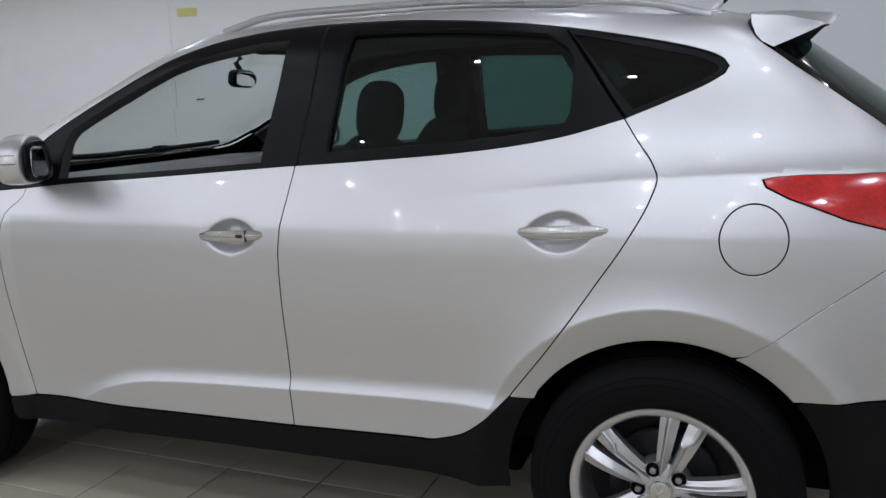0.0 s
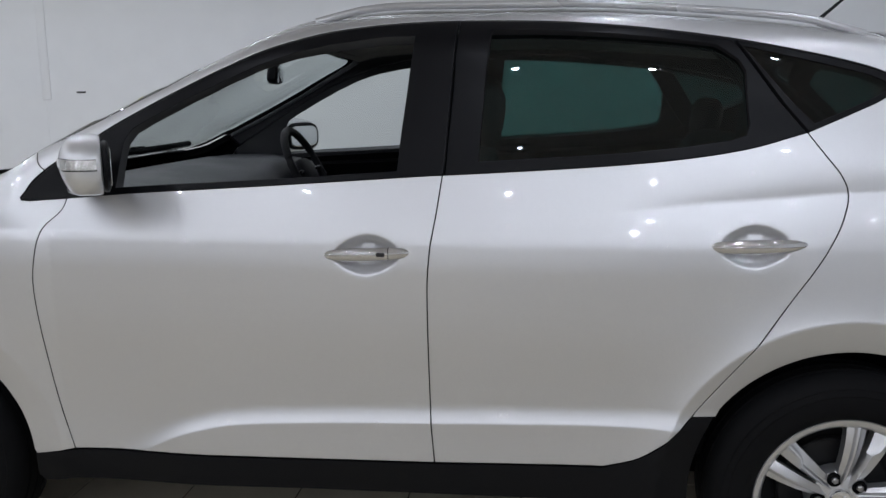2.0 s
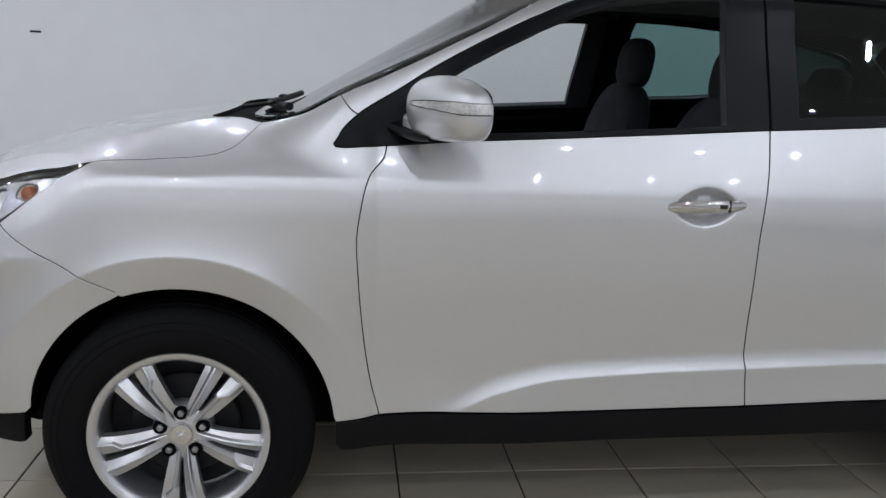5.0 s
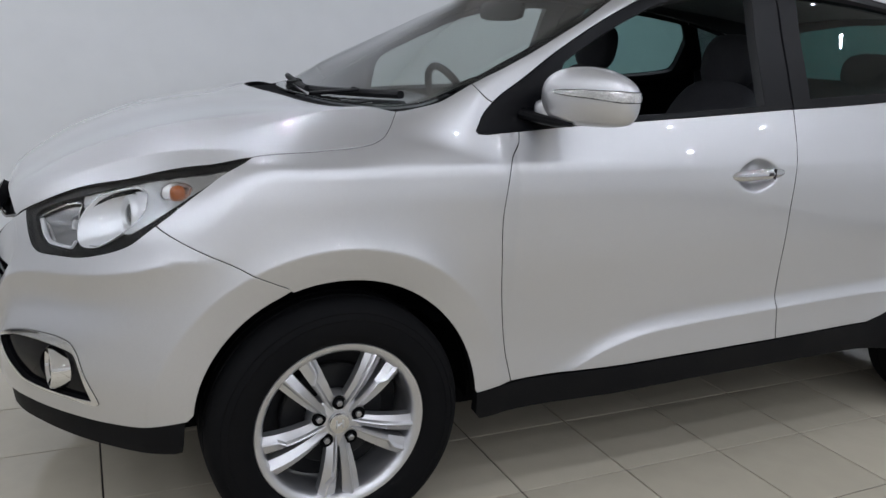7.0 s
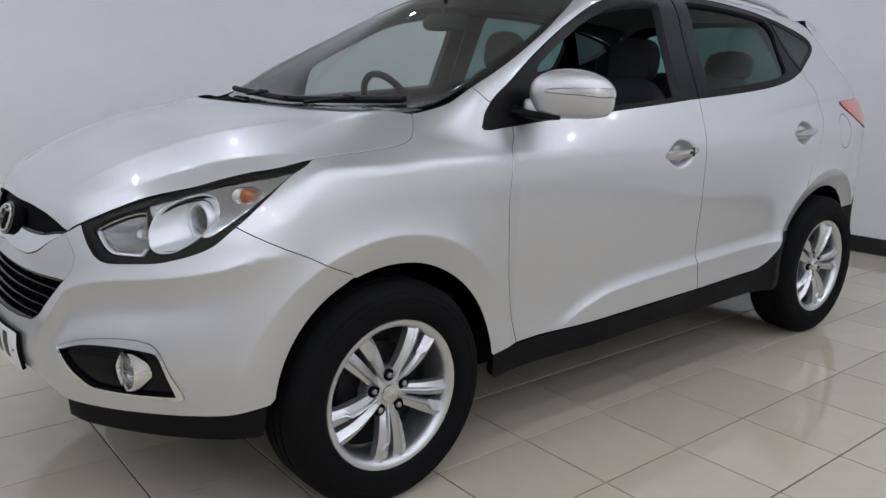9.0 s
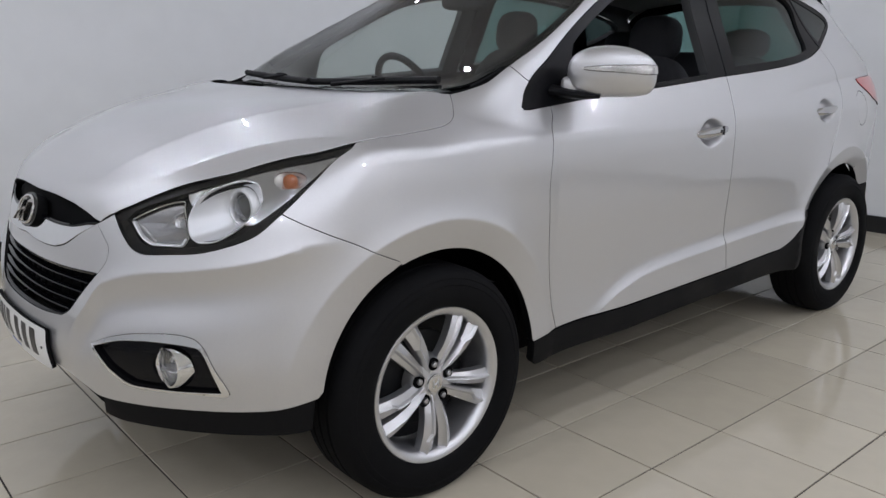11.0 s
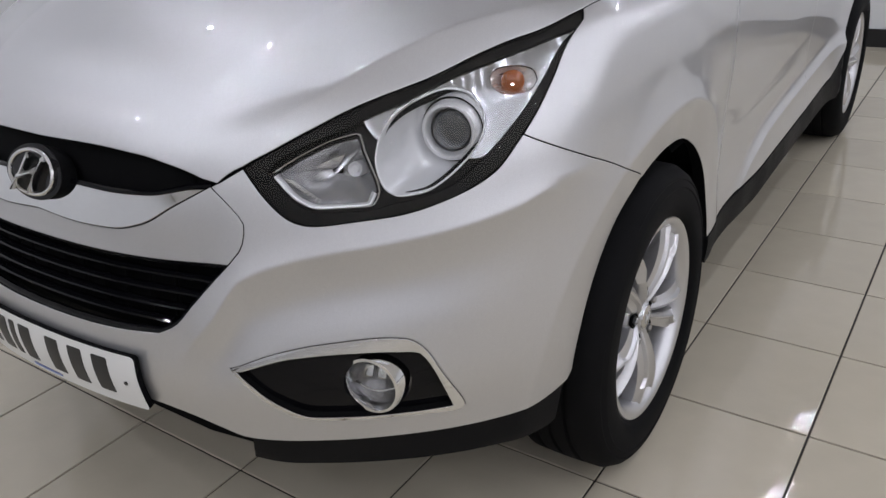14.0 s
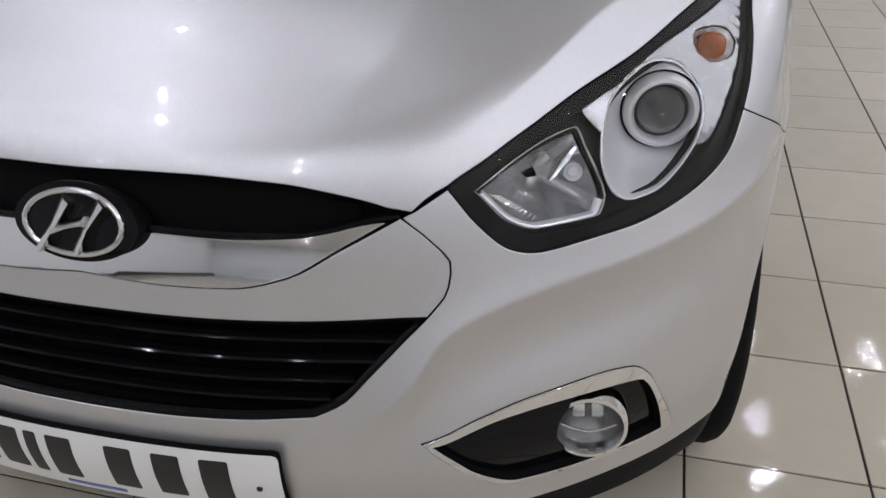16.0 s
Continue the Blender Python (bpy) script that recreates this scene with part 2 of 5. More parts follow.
def relief(x, z):
    """What stands proud of the plain flank: sill ledge, arch flares, shoulder crease."""
    q = z - SILL_LINE(x)
    d = 0.017 * np.clip((0.050 - 0.5 * (q + np.sqrt(q * q + 4e-6))) / 0.050, 0, 1) ** 1.8 * sstep(0.55, 0.95, x) * sstep(2.5, 2.2, x)
    for a in AXLES:
        r = np.hypot(x - a, z - 0.345)
        edge = 0.487
        d = d + 0.028 * np.where(r > edge, np.exp(-(r - edge) / 0.07), 1 - 0.9 * np.clip((edge - r) / 0.085, 0, 1.5)) * sstep(0.22, 0.34, z) * (1 - (0.75 * sstep(0.15, 0.42, x) if a == 0.0 else 0))
    for hx, hz in BOWLS:
        m = (np.abs(x - hx) / 0.094) ** 1.7 + (np.abs(z - hz - 0.04 * (x - hx)) / 0.056) ** 1.7
        d = d - 0.027 * sstep(1.05, 0.3, m)
    w = sstep(1.85, 2.45, x)
    q = z - SHOULDER(x)
    r = np.sqrt(q * q + 1.2e-5)
    d = d + w * (0.014 * np.exp(-(q / 0.13) ** 2) - 0.023 * np.exp(-r / np.where(q < 0, 0.065, 0.050)))
    rise = np.maximum(z - 1.031, 0)
    tuck = 0.032 * np.tanh(rise / 0.055) * np.exp(-(np.maximum(z - 1.12, 0) / 0.085) ** 2)
    return d - tuck * sstep(0.95, 0.35, x) * sstep(-0.28, 0.02, x)


def side_of(x, s, z):
    """Signed distance, about, from the side and nose shell."""
    ahead = np.maximum(PIVOT - x, 1e-6)
    ph = np.arctan2(s, ahead)
    fl = FLANK(z)
    ws = sstep(math.radians(24), math.radians(62), ph)
    r_nose = NOSE_R(ph) - (0.884 - fl) * ws - SETBACK(z) * (1 - ws) + relief(x, z) * ws
    q = z - LAMP_CREASE(np.degrees(ph))
    r_nose = r_nose + (0.018 * np.exp(-np.sqrt(q * q + 1e-5) / 0.045) - 0.013 * np.exp(-((q + 0.075) / 0.055) ** 2) * sstep(math.radians(44), math.radians(27), ph)) * sstep(math.radians(13.5), math.radians(19), ph) * sstep(math.radians(50), math.radians(41), ph)
    f_nose = np.hypot(ahead, s) - r_nose
    f_flank = s - (fl + relief(x, z)) * TAIL_TAPER(x) * (1 - 0.035 * sstep(1.2, 1.42, z) * sstep(1.8, 2.8, x))
    return np.where(x < PIVOT, f_nose, f_flank)


def top_of(x, s):
    q = s - 0.33 - 0.34 * (x + 0.67)
    f = s - FOLD(x)
    w = sstep(-0.35, 0.15, x)
    drop = (1 - w) * CROWN(x) * (s / 0.75) ** 3.2 + w * (0.125 * (np.maximum(s - 0.655, 0) / 0.215) ** 1.35 - 0.006 * sstep(0.2, 0.6, s))
    hood = HOOD(x) - drop + 0.0045 * np.exp(-np.sqrt(q * q + 2e-5) / 0.05) * sstep(-0.74, -0.64, x) * sstep(-0.05, -0.3, x)
    hood = hood - 0.21 * (f + np.sqrt(f * f + 6e-6)) * sstep(-0.75, -0.68, x) * sstep(-0.17, -0.32, x)
    screen = 1.15 + 0.60 * (x - 0.2) - sstep(0.1, 0.72, s) * (0.02 + 0.11 * np.clip(x - 0.4, 0, 0.6)) - 8 * np.maximum(s - 0.70, 0) ** 2
    roof = ROOF(x) - 0.055 * (s / 0.55) ** 2.4
    tail = 1.497 - 0.75 * (x - 3.005 + 0.42 * s * s)
    return smin(smin(smax(hood, screen, 0.03 + 0.02 * sstep(0.55, 0.75, s)), roof, 0.06), tail, 0.05)


def body(x, y, z):
    s = np.abs(y)
    return smax(side_of(x, s, z), (z - top_of(x, s)) * 0.9, 0.05 - 0.036 * sstep(0.48, 0.36, x) * sstep(-0.35, -0.1, x) - 0.030 * sstep(-0.40, -0.55, x))


def body_normal(p):
    e = 0.002
    g = np.stack([body(p[:, 0] + e * i, p[:, 1] + e * j, p[:, 2] + e * k) - body(p[:, 0] - e * i, p[:, 1] - e * j, p[:, 2] - e * k)
                  for i, j, k in ((1, 0, 0), (0, 1, 0), (0, 0, 1))], 1)
    return g / np.maximum(np.linalg.norm(g, axis=1, keepdims=True), 1e-9)


def cast(o, d, near=0.0, far=4.0, steps=160, form=body):
    """First place where the rays o + t d meet the form; nan where they miss."""
    o, d = np.atleast_2d(o).astype(float), np.atleast_2d(d).astype(float)
    ts = np.linspace(near, far, steps)
    lo, hi = np.full(len(o), np.nan), np.full(len(o), np.nan)
    prev = form(*(o + ts[0] * d).T)
    for a, b in zip(ts[:-1], ts[1:]):
        cur = form(*(o + b * d).T)
        m = np.isnan(lo) & (prev > 0) & (cur <= 0)
        lo[m], hi[m] = a, b
        prev = cur
    for _ in range(30):
        mid = 0.5 * (lo + hi)
        inside = form(*(o + mid[:, None] * d).T) <= 0
        hi, lo = np.where(inside, mid, hi), np.where(inside, lo, mid)
    return o + (0.5 * (lo + hi))[:, None] * d

# ---- mesh helpers ----
def mesh_of(name, verts, faces, mats, normals=None, slots=None, smooth=True):
    me = bpy.data.meshes.new(name)
    me.from_pydata([tuple(map(float, v)) for v in verts], [], [tuple(map(int, f)) for f in faces])
    for m in mats:
        me.materials.append(m)
    if slots is not None:
        me.polygons.foreach_set("material_index", np.array(slots, np.int32))
    me.polygons.foreach_set("use_smooth", np.full(len(me.polygons), smooth))
    me.update()
    if normals is not None:
        me.normals_split_custom_set_from_vertices([tuple(map(float, n)) for n in normals])
    return me


def part(name, bm, mat, parent, label="", at=None, smooth=True, angle=35):
    """Link a bmesh as one mesh object under a thing or a part."""
    me = bpy.data.meshes.new(name)
    bmesh.ops.recalc_face_normals(bm, faces=bm.faces)
    for f in bm.faces:
        f.smooth = smooth
    if smooth:
        for e in bm.edges:
            if len(e.link_faces) == 2 and e.calc_face_angle(0) > radians(angle):
                e.smooth = False
    bm.to_mesh(me)
    bm.free()
    me.materials.append(mat)
    ob = new(name, me)
    if parent is not None:
        ob.parent = parent
    if at is not None:
        ob.matrix_basis = at
    return tagged(ob, label)


def thing(name, label, category, group="", at=None):
    ob = new(name)
    if at is not None:
        ob.matrix_basis = at
    return tagged(ob, label, category, group)


def box(bm, x0, x1, y0, y1, z0, z1, bevel=0.0, seg=2):
    r = bmesh.ops.create_cube(bm, size=1)
    for v in r["verts"]:
        v.co = Vector(((x0 + x1) / 2 + v.co.x * (x1 - x0), (y0 + y1) / 2 + v.co.y * (y1 - y0), (z0 + z1) / 2 + v.co.z * (z1 - z0)))
    if bevel:
        es = list({e for v in r["verts"] for e in v.link_edges})
        bmesh.ops.bevel(bm, geom=es, offset=bevel, segments=seg, affect="EDGES", profile=0.5)
    return bm


def lathe(bm, prof, n=64, axis="y", arc=(0, 360)):
    """Turn a profile of (radius, along) about the axis."""
    rings = []
    full = arc[1] - arc[0] >= 360
    k = n if full else n + 1
    for i in range(k):
        a = radians(arc[0] + (arc[1] - arc[0]) * i / n)
        row = []
        for r, h in prof:
            c = (r * math.cos(a), h, r * math.sin(a)) if axis == "y" else ((h, r * math.cos(a), r * math.sin(a)) if axis == "x" else (r * math.cos(a), r * math.sin(a), h))
            row.append(bm.verts.new(c))
        rings.append(row)
    for i in range(n):
        a, b = rings[i], rings[(i + 1) % k]
        for j in range(len(prof) - 1):
            bm.faces.new((a[j], a[j + 1], b[j + 1], b[j]))
    bmesh.ops.remove_doubles(bm, verts=bm.verts, dist=1e-5)
    return bm


def tube(bm, pts, rad, n=10, closed=False, flat=1.0):
    """A round or flattened bar along a line of points; rad may be a list."""
    pts = [Vector(p) for p in pts]
    rings = []
    up = Vector((0, 0, 1))
    for i, p in enumerate(pts):
        a = pts[(i - 1) % len(pts)] if closed or i else pts[0]
        b = pts[(i + 1) % len(pts)] if closed or i < len(pts) - 1 else pts[-1]
        d = (b - a).normalized()
        ref = up if abs(d.dot(up)) < 0.95 else Vector((1, 0, 0))
        u = d.cross(ref).normalized()
        v = u.cross(d)
        r = rad[i] if isinstance(rad, (list, tuple)) else rad
        rings.append([bm.verts.new(p + u * (r * math.cos(2 * math.pi * k / n)) + v * (r * flat * math.sin(2 * math.pi * k / n))) for k in range(n)])
    m = len(rings)
    for i in range(m if closed else m - 1):
        a, b = rings[i], rings[(i + 1) % m]
        for k in range(n):
            bm.faces.new((a[k], a[(k + 1) % n], b[(k + 1) % n], b[k]))
    if not closed:
        bm.faces.new(rings[0][::-1])
        bm.faces.new(rings[-1])
    return bm


def puff(bm, cx, cy, cz, hx, hy, hz, n=3.0, seg=20, ring=14):
    """A cushion: a superellipsoid of the given half sizes."""
    def e(v):
        return math.copysign(abs(v) ** (2 / n), v)
    rows = []
    for i in range(ring + 1):
        a = -math.pi / 2 + math.pi * i / ring
        rows.append([bm.verts.new((cx + hx * e(math.cos(a)) * e(math.cos(2 * math.pi * k / seg)), cy + hy * e(math.cos(a)) * e(math.sin(2 * math.pi * k / seg)), cz + hz * e(math.sin(a)))) for k in range(seg)])
    for a, b in zip(rows[:-1], rows[1:]):
        for k in range(seg):
            bm.faces.new((a[k], a[(k + 1) % seg], b[(k + 1) % seg], b[k]))
    bmesh.ops.remove_doubles(bm, verts=bm.verts, dist=1e-5)
    return bm


# ---- panels cut from the body form ----
from mathutils.geometry import delaunay_2d_cdt

POLAR_Z, POLAR_K, NOSE_K = 0.70, 0.9, 1.3


def cast_in(o, d, far):
    lo, hi = np.zeros(len(o)), np.full(len(o), far)
    for _ in range(28):
        mid = 0.5 * (lo + hi)
        inside = body(*(o + mid[:, None] * d).T) <= 0
        hi, lo = np.where(inside, mid, hi), np.where(inside, lo, mid)
    return o + (0.5 * (lo + hi))[:, None] * d


def to_uv(mode, p):
    x, y, z = p
    if mode == "polar":
        return (x, POLAR_K * math.atan2(z - POLAR_Z, -y))
    if mode == "nose":
        return (NOSE_K * math.atan2(-y, PIVOT - x), z)
    return (x, y)


def from_uv(mode, uv):
    uv = np.asarray(uv, float)
    u, v = uv[:, 0], uv[:, 1]
    zero = np.zeros(len(u))
    if mode == "polar":
        th = v / POLAR_K
        d = np.stack([zero, np.cos(th), -np.sin(th)], 1)
        o = np.stack([u, zero, zero + POLAR_Z], 1) - 1.5 * d
        return cast_in(o, d, 1.5)
    if mode == "nose":
        ph = u / NOSE_K
        d = np.stack([np.cos(ph), np.sin(ph), zero], 1)
        o = np.stack([zero + PIVOT, zero, v], 1) - 1.9 * d
        return cast_in(o, d, 1.9)
    o = np.stack([u, v, zero + 2.4], 1)
    return cast_in(o, np.stack([zero, zero, zero - 1], 1), 2.0)


def resample(poly, step, closed=True):
    out = []
    n = len(poly)
    for i in range(n if closed else n - 1):
        a, b = np.array(poly[i]), np.array(poly[(i + 1) % n])
        k = max(1, int(math.ceil(np.linalg.norm(b - a) / step)))
        out += [a + (b - a) * j / k for j in range(k)]
    if not closed:
        out.append(np.array(poly[-1]))
    return np.array(out)


def smooth_line(pts, step=0.012):
    """A curve through the points."""
    p = np.array(pts, float)
    t = np.concatenate([[0], np.cumsum(np.linalg.norm(np.diff(p, axis=0), axis=1))])
    k = max(2, int(t[-1] / step))
    f = [pchip(t, p[:, i]) for i in range(p.shape[1])]
    q = np.linspace(0, t[-1], k + 1)
    return [tuple(v) for v in np.stack([g(q) for g in f], 1)]


def area2(p):
    return 0.5 * np.sum(p[:, 0] * np.roll(p[:, 1], -1) - np.roll(p[:, 0], -1) * p[:, 1])


def inset(p, d):
    """Move a closed counter-clockwise outline inwards by d."""
    a, b = np.roll(p, 1, 0), np.roll(p, -1, 0)
    e1, e2 = p - a, b - p
    n1 = np.stack([-e1[:, 1], e1[:, 0]], 1) / np.maximum(np.linalg.norm(e1, axis=1, keepdims=True), 1e-9)
    n2 = np.stack([-e2[:, 1], e2[:, 0]], 1) / np.maximum(np.linalg.norm(e2, axis=1, keepdims=True), 1e-9)
    m = n1 + n2
    m /= np.maximum(np.sum(m * n1, 1, keepdims=True), 0.35)
    return p + m * d


def within(pts, poly):
    x, y = pts[:, 0], pts[:, 1]
    r = np.zeros(len(pts), bool)
    a, b = poly, np.roll(poly, -1, 0)
    for (x0, y0), (x1, y1) in zip(a, b):
        if y0 != y1:
            r ^= ((y0 > y) != (y1 > y)) & (x < (x1 - x0) * (y - y0) / (y1 - y0) + x0)
    return r


def edge_distance(pts, poly):
    d = np.full(len(pts), 9.0)
    for a, b in zip(poly, np.roll(poly, -1, 0)):
        e = b - a
        t = np.clip(((pts - a) @ e) / max(e @ e, 1e-12), 0, 1)
        d = np.minimum(d, np.linalg.norm(pts - a - t[:, None] * e, axis=1))
    return d


def skin(name, mode, outline, mat, parent, label="", holes=(), step=0.02, gap=0.0028, thick=0.03, sink=0.0, back=None, flip=False, lip=0.002, bulge=None, lines=(), own=False):
    """A panel of the body form inside an outline of 3D places: front, rolled rim, and back."""
    def ring(pts, out):
        p = resample([to_uv(mode, q) for q in pts], step)
        keep = np.linalg.norm(p - np.roll(p, 1, 0), axis=1) > 1e-4
        p = p[keep]
        if (area2(p) > 0) != out:
            p = p[::-1]
        return inset(p, gap)
    loops = [ring(outline, True)] + [ring(h, False) for h in holes]
    lo, hi = loops[0].min(0), loops[0].max(0)
    gx, gy = np.meshgrid(np.arange(lo[0], hi[0], step), np.arange(lo[1], hi[1], step * 0.866))
    gx = gx + 0.5 * step * (np.arange(gx.shape[0]) % 2)[:, None]
    inner = np.stack([gx.ravel(), gy.ravel()], 1)
    inner = inner[within(inner, loops[0])]
    for h in loops[1:]:
        inner = inner[~within(inner, h)]
    for lp in loops:
        inner = inner[edge_distance(inner, lp) > 0.55 * step]
    runs = []
    for ln in lines:
        p = resample([to_uv(mode, q) for q in ln], step * 0.8, closed=False)
        ok = within(p, loops[0])
        for h in loops[1:]:
            ok &= ~within(p, h)
        for lp in loops:
            ok &= edge_distance(p, lp) > 0.3 * step
        run = []
        for q, o in zip(p, ok):
            if o:
                run.append(q)
            elif run:
                runs.append(run)
                run = []
        if run:
            runs.append(run)
    runs = [np.array(r) for r in runs if len(r) > 1]
    for r in runs:
        d = np.full(len(inner), 9.0)
        for q in r:
            d = np.minimum(d, np.linalg.norm(inner - q, axis=1))
        inner = inner[d > 0.6 * step]
    pts, edges = [], []
    for r in runs:
        b = len(pts)
        pts += [tuple(q) for q in r]
        edges += [(b + i, b + i + 1) for i in range(len(r) - 1)]
    for lp in loops:
        b = len(pts)
        pts += [tuple(q) for q in lp]
        edges += [(b + i, b + (i + 1) % len(lp)) for i in range(len(lp))]
    pts += [tuple(q) for q in inner]
    v2, e2, f2, ov, oe, of = delaunay_2d_cdt([Vector(q) for q in pts], edges, [], 1, 1e-6)
    uv = np.array([tuple(v) for v in v2])
    faces = np.array([tuple(f) for f in f2 if len(f) == 3])
    cen = uv[faces].mean(1)
    ok = within(cen, loops[0])
    for h in loops[1:]:
        ok &= ~within(cen, h)
    faces = faces[ok]
    pos = from_uv(mode, uv)
    nor = body_normal(pos)
    fn = np.cross(pos[faces[:, 1]] - pos[faces[:, 0]], pos[faces[:, 2]] - pos[faces[:, 0]])
    turn = np.sum(fn * nor[faces[:, 0]], 1) < 0
    faces[turn] = faces[turn][:, ::-1]
    front = pos - sink * nor
    if bulge is not None:
        front = front + nor * bulge(pos)[:, None]
    if own:
        fn = np.cross(front[faces[:, 1]] - front[faces[:, 0]], front[faces[:, 2]] - front[faces[:, 0]])
        nor = np.zeros_like(front)
        for i in range(3):
            np.add.at(nor, faces[:, i], fn)
        nor /= np.maximum(np.linalg.norm(nor, axis=1, keepdims=True), 1e-9)
    n = len(pos)
    use = {}
    for f in faces:
        for i in range(3):
            e = (int(f[i]), int(f[(i + 1) % 3]))
            use[e] = use.get(e, 0) + 1
    rim = [e for e in use if (e[1], e[0]) not in use]
    verts = [front, front - thick * nor]
    normals = [nor, -nor]
    fl = [tuple(f) for f in faces] + [(f[0] + n, f[2] + n, f[1] + n) for f in faces]
    slots = [0] * len(faces) + [1] * len(faces)
    rv = sorted({i for e in rim for i in e})
    out = {i: np.zeros(3) for i in rv}
    for a, b in rim:
        t = front[b] - front[a]
        o = np.cross(t, nor[a])
        o /= max(np.linalg.norm(o), 1e-9)
        out[a] += o
        out[b] += o
    idx = {v: k for k, v in enumerate(rv)}
    on = np.array([out[i] / max(np.linalg.norm(out[i]), 1e-9) for i in rv])
    base = front[rv]
    r0 = 2 * n
    m = len(rv)
    verts += [base + lip * 0.7 * on - lip * 0.5 * nor[rv], base + lip * on - thick * nor[rv]]
    mid = on + 0.35 * nor[rv]
    normals += [mid / np.linalg.norm(mid, axis=1, keepdims=True), on]
    # inner rim takes the back colour; its black puts shade into the panel gaps
    for a, b in rim:
        fl += [(b, a, r0 + idx[a], r0 + idx[b]), (r0 + idx[b], r0 + idx[a], r0 + m + idx[a], r0 + m + idx[b])]
        slots += [0, 1]
    V, N = np.concatenate(verts), np.concatenate(normals)
    if flip:
        V = V * [1, -1, 1]
        N = N * [1, -1, 1]
        fl = [f[::-1] for f in fl]
    ob = new(name, mesh_of(name, V, fl, [mat, back or INNER], N, slots))
    if parent is not None:
        ob.parent = parent
    return tagged(ob, label)


def both(fn):
    """Build a part of the left side, then its mirror on the right."""
    return [fn(False), fn(True)]


def on_flank(pts):
    p = np.array(pts, float)
    o = np.stack([p[:, 0], np.full(len(p), -1.6), p[:, 1]], 1)
    return [tuple(q) for q in cast_in(o, np.tile([0, 1.0, 0], (len(p), 1)), 1.55)]


def arch(cx, a0, a1, n=24, r=0.40):
    return [(cx + r * math.cos(radians(a0 + (a1 - a0) * i / n)), 0.345 + r * math.sin(radians(a0 + (a1 - a0) * i / n))) for i in range(n + 1)]


def creases(x0, x1, f, n=70, offs=(-0.016, -0.006, 0.0, 0.006, 0.016)):
    """Lines of the flank along a crease and close beside it, for the mesh to follow."""
    xs = np.linspace(x0, x1, n)
    return [on_flank([(x, float(f(x)) + o) for x in xs]) for o in offs]


def arch_lines(cx, a0=2, a1=178):
    return [on_flank(arch(cx, a0, a1, 60, r)) for r in (0.475, 0.482, 0.487, 0.492, 0.50)]


def left(pts):
    """Places of the nose given as length, half width, height, on the left side."""
    return [(x, -s, z) for x, s, z in pts]

# ---- the car ----
car = thing("car", "silver five-door family SUV parked on the cream tiled floor", "car")

GAP1 = [(0.524, 1.112), (0.520, 1.090), (0.478, 1.036), (0.460, 0.967), (0.449, 0.873), (0.456, 0.762), (0.470, 0.630), (0.490, 0.505), (0.519, 0.392)]
GAP2 = [(1.580, 1.184), (1.568, 1.087), (1.553, 0.987), (1.547, 0.882), (1.549, 0.726), (1.553, 0.562), (1.566, 0.405)]
GAP3 = [(2.522, 1.296), (2.561, 1.239), (2.600, 1.183), (2.613, 1.146), (2.599, 1.097), (2.549, 1.000), (2.468, 0.878), (2.368, 0.732), (2.241, 0.564)]
GAP3_LOW = [(2.241, 0.564), (2.164, 0.487), (2.100, 0.443), (2.020, 0.418)]
BELT = [(0.524, 1.112), (0.706, 1.128), (0.966, 1.145), (1.163, 1.157), (1.569, 1.184)]
BELT_REAR = [(1.580, 1.184), (1.763, 1.194), (2.058, 1.214), (2.215, 1.230), (2.360, 1.253), (2.522, 1.296)]
BELT_TIP = [(2.522, 1.296), (2.651, 1.348), (2.722, 1.379), (2.752, 1.397), (2.766, 1.408), (2.770, 1.420)]
HEAD = [(0.392, 1.112), (0.408, 1.146), (0.450, 1.188), (0.550, 1.252), (0.650, 1.316), (0.750, 1.372), (0.850, 1.424), (0.950, 1.472), (1.050, 1.516), (1.150, 1.548), (1.252, 1.572), (1.443, 1.594), (1.600, 1.600), (1.824, 1.597), (2.007, 1.585), (2.180, 1.567), (2.343, 1.543), (2.498, 1.513), (2.687, 1.468), (2.735, 1.451), (2.757, 1.438), (2.767, 1.428), (2.770, 1.420)]


gap1, gap2, gap3, gap3l = (smooth_line(g, 0.015) for g in (GAP1, GAP2, GAP3, GAP3_LOW))
belt, belt_r, belt_tip, head = (smooth_line(g, 0.02) for g in (BELT, BELT_REAR, BELT_TIP, HEAD))

fender_seam = [(-0.131, 0.895, 0.731), (-0.241, 0.890, 0.786), (-0.334, 0.866, 0.832), (-0.440, 0.807, 0.890)]
lamp_outer = [(-0.440, 0.807, 0.890), (-0.400, 0.818, 0.925), (-0.352, 0.820, 0.963), (-0.290, 0.812, 1.005), (-0.209, 0.800, 1.042)]
lamp_top = [(-0.209, 0.800, 1.042), (-0.256, 0.783, 1.034), (-0.351, 0.733, 1.015), (-0.440, 0.684, 0.995), (-0.523, 0.631, 0.966), (-0.578, 0.590, 0.946), (-0.625, 0.551, 0.926), (-0.661, 0.516, 0.909), (-0.685, 0.492, 0.896), (-0.716, 0.456, 0.874)]
lamp_low = [(-0.716, 0.456, 0.874), (-0.716, 0.491, 0.830), (-0.704, 0.538, 0.790), (-0.691, 0.565, 0.784), (-0.650, 0.629, 0.789), (-0.618, 0.673, 0.793), (-0.561, 0.736, 0.811), (-0.498, 0.784, 0.841), (-0.440, 0.807, 0.890)]
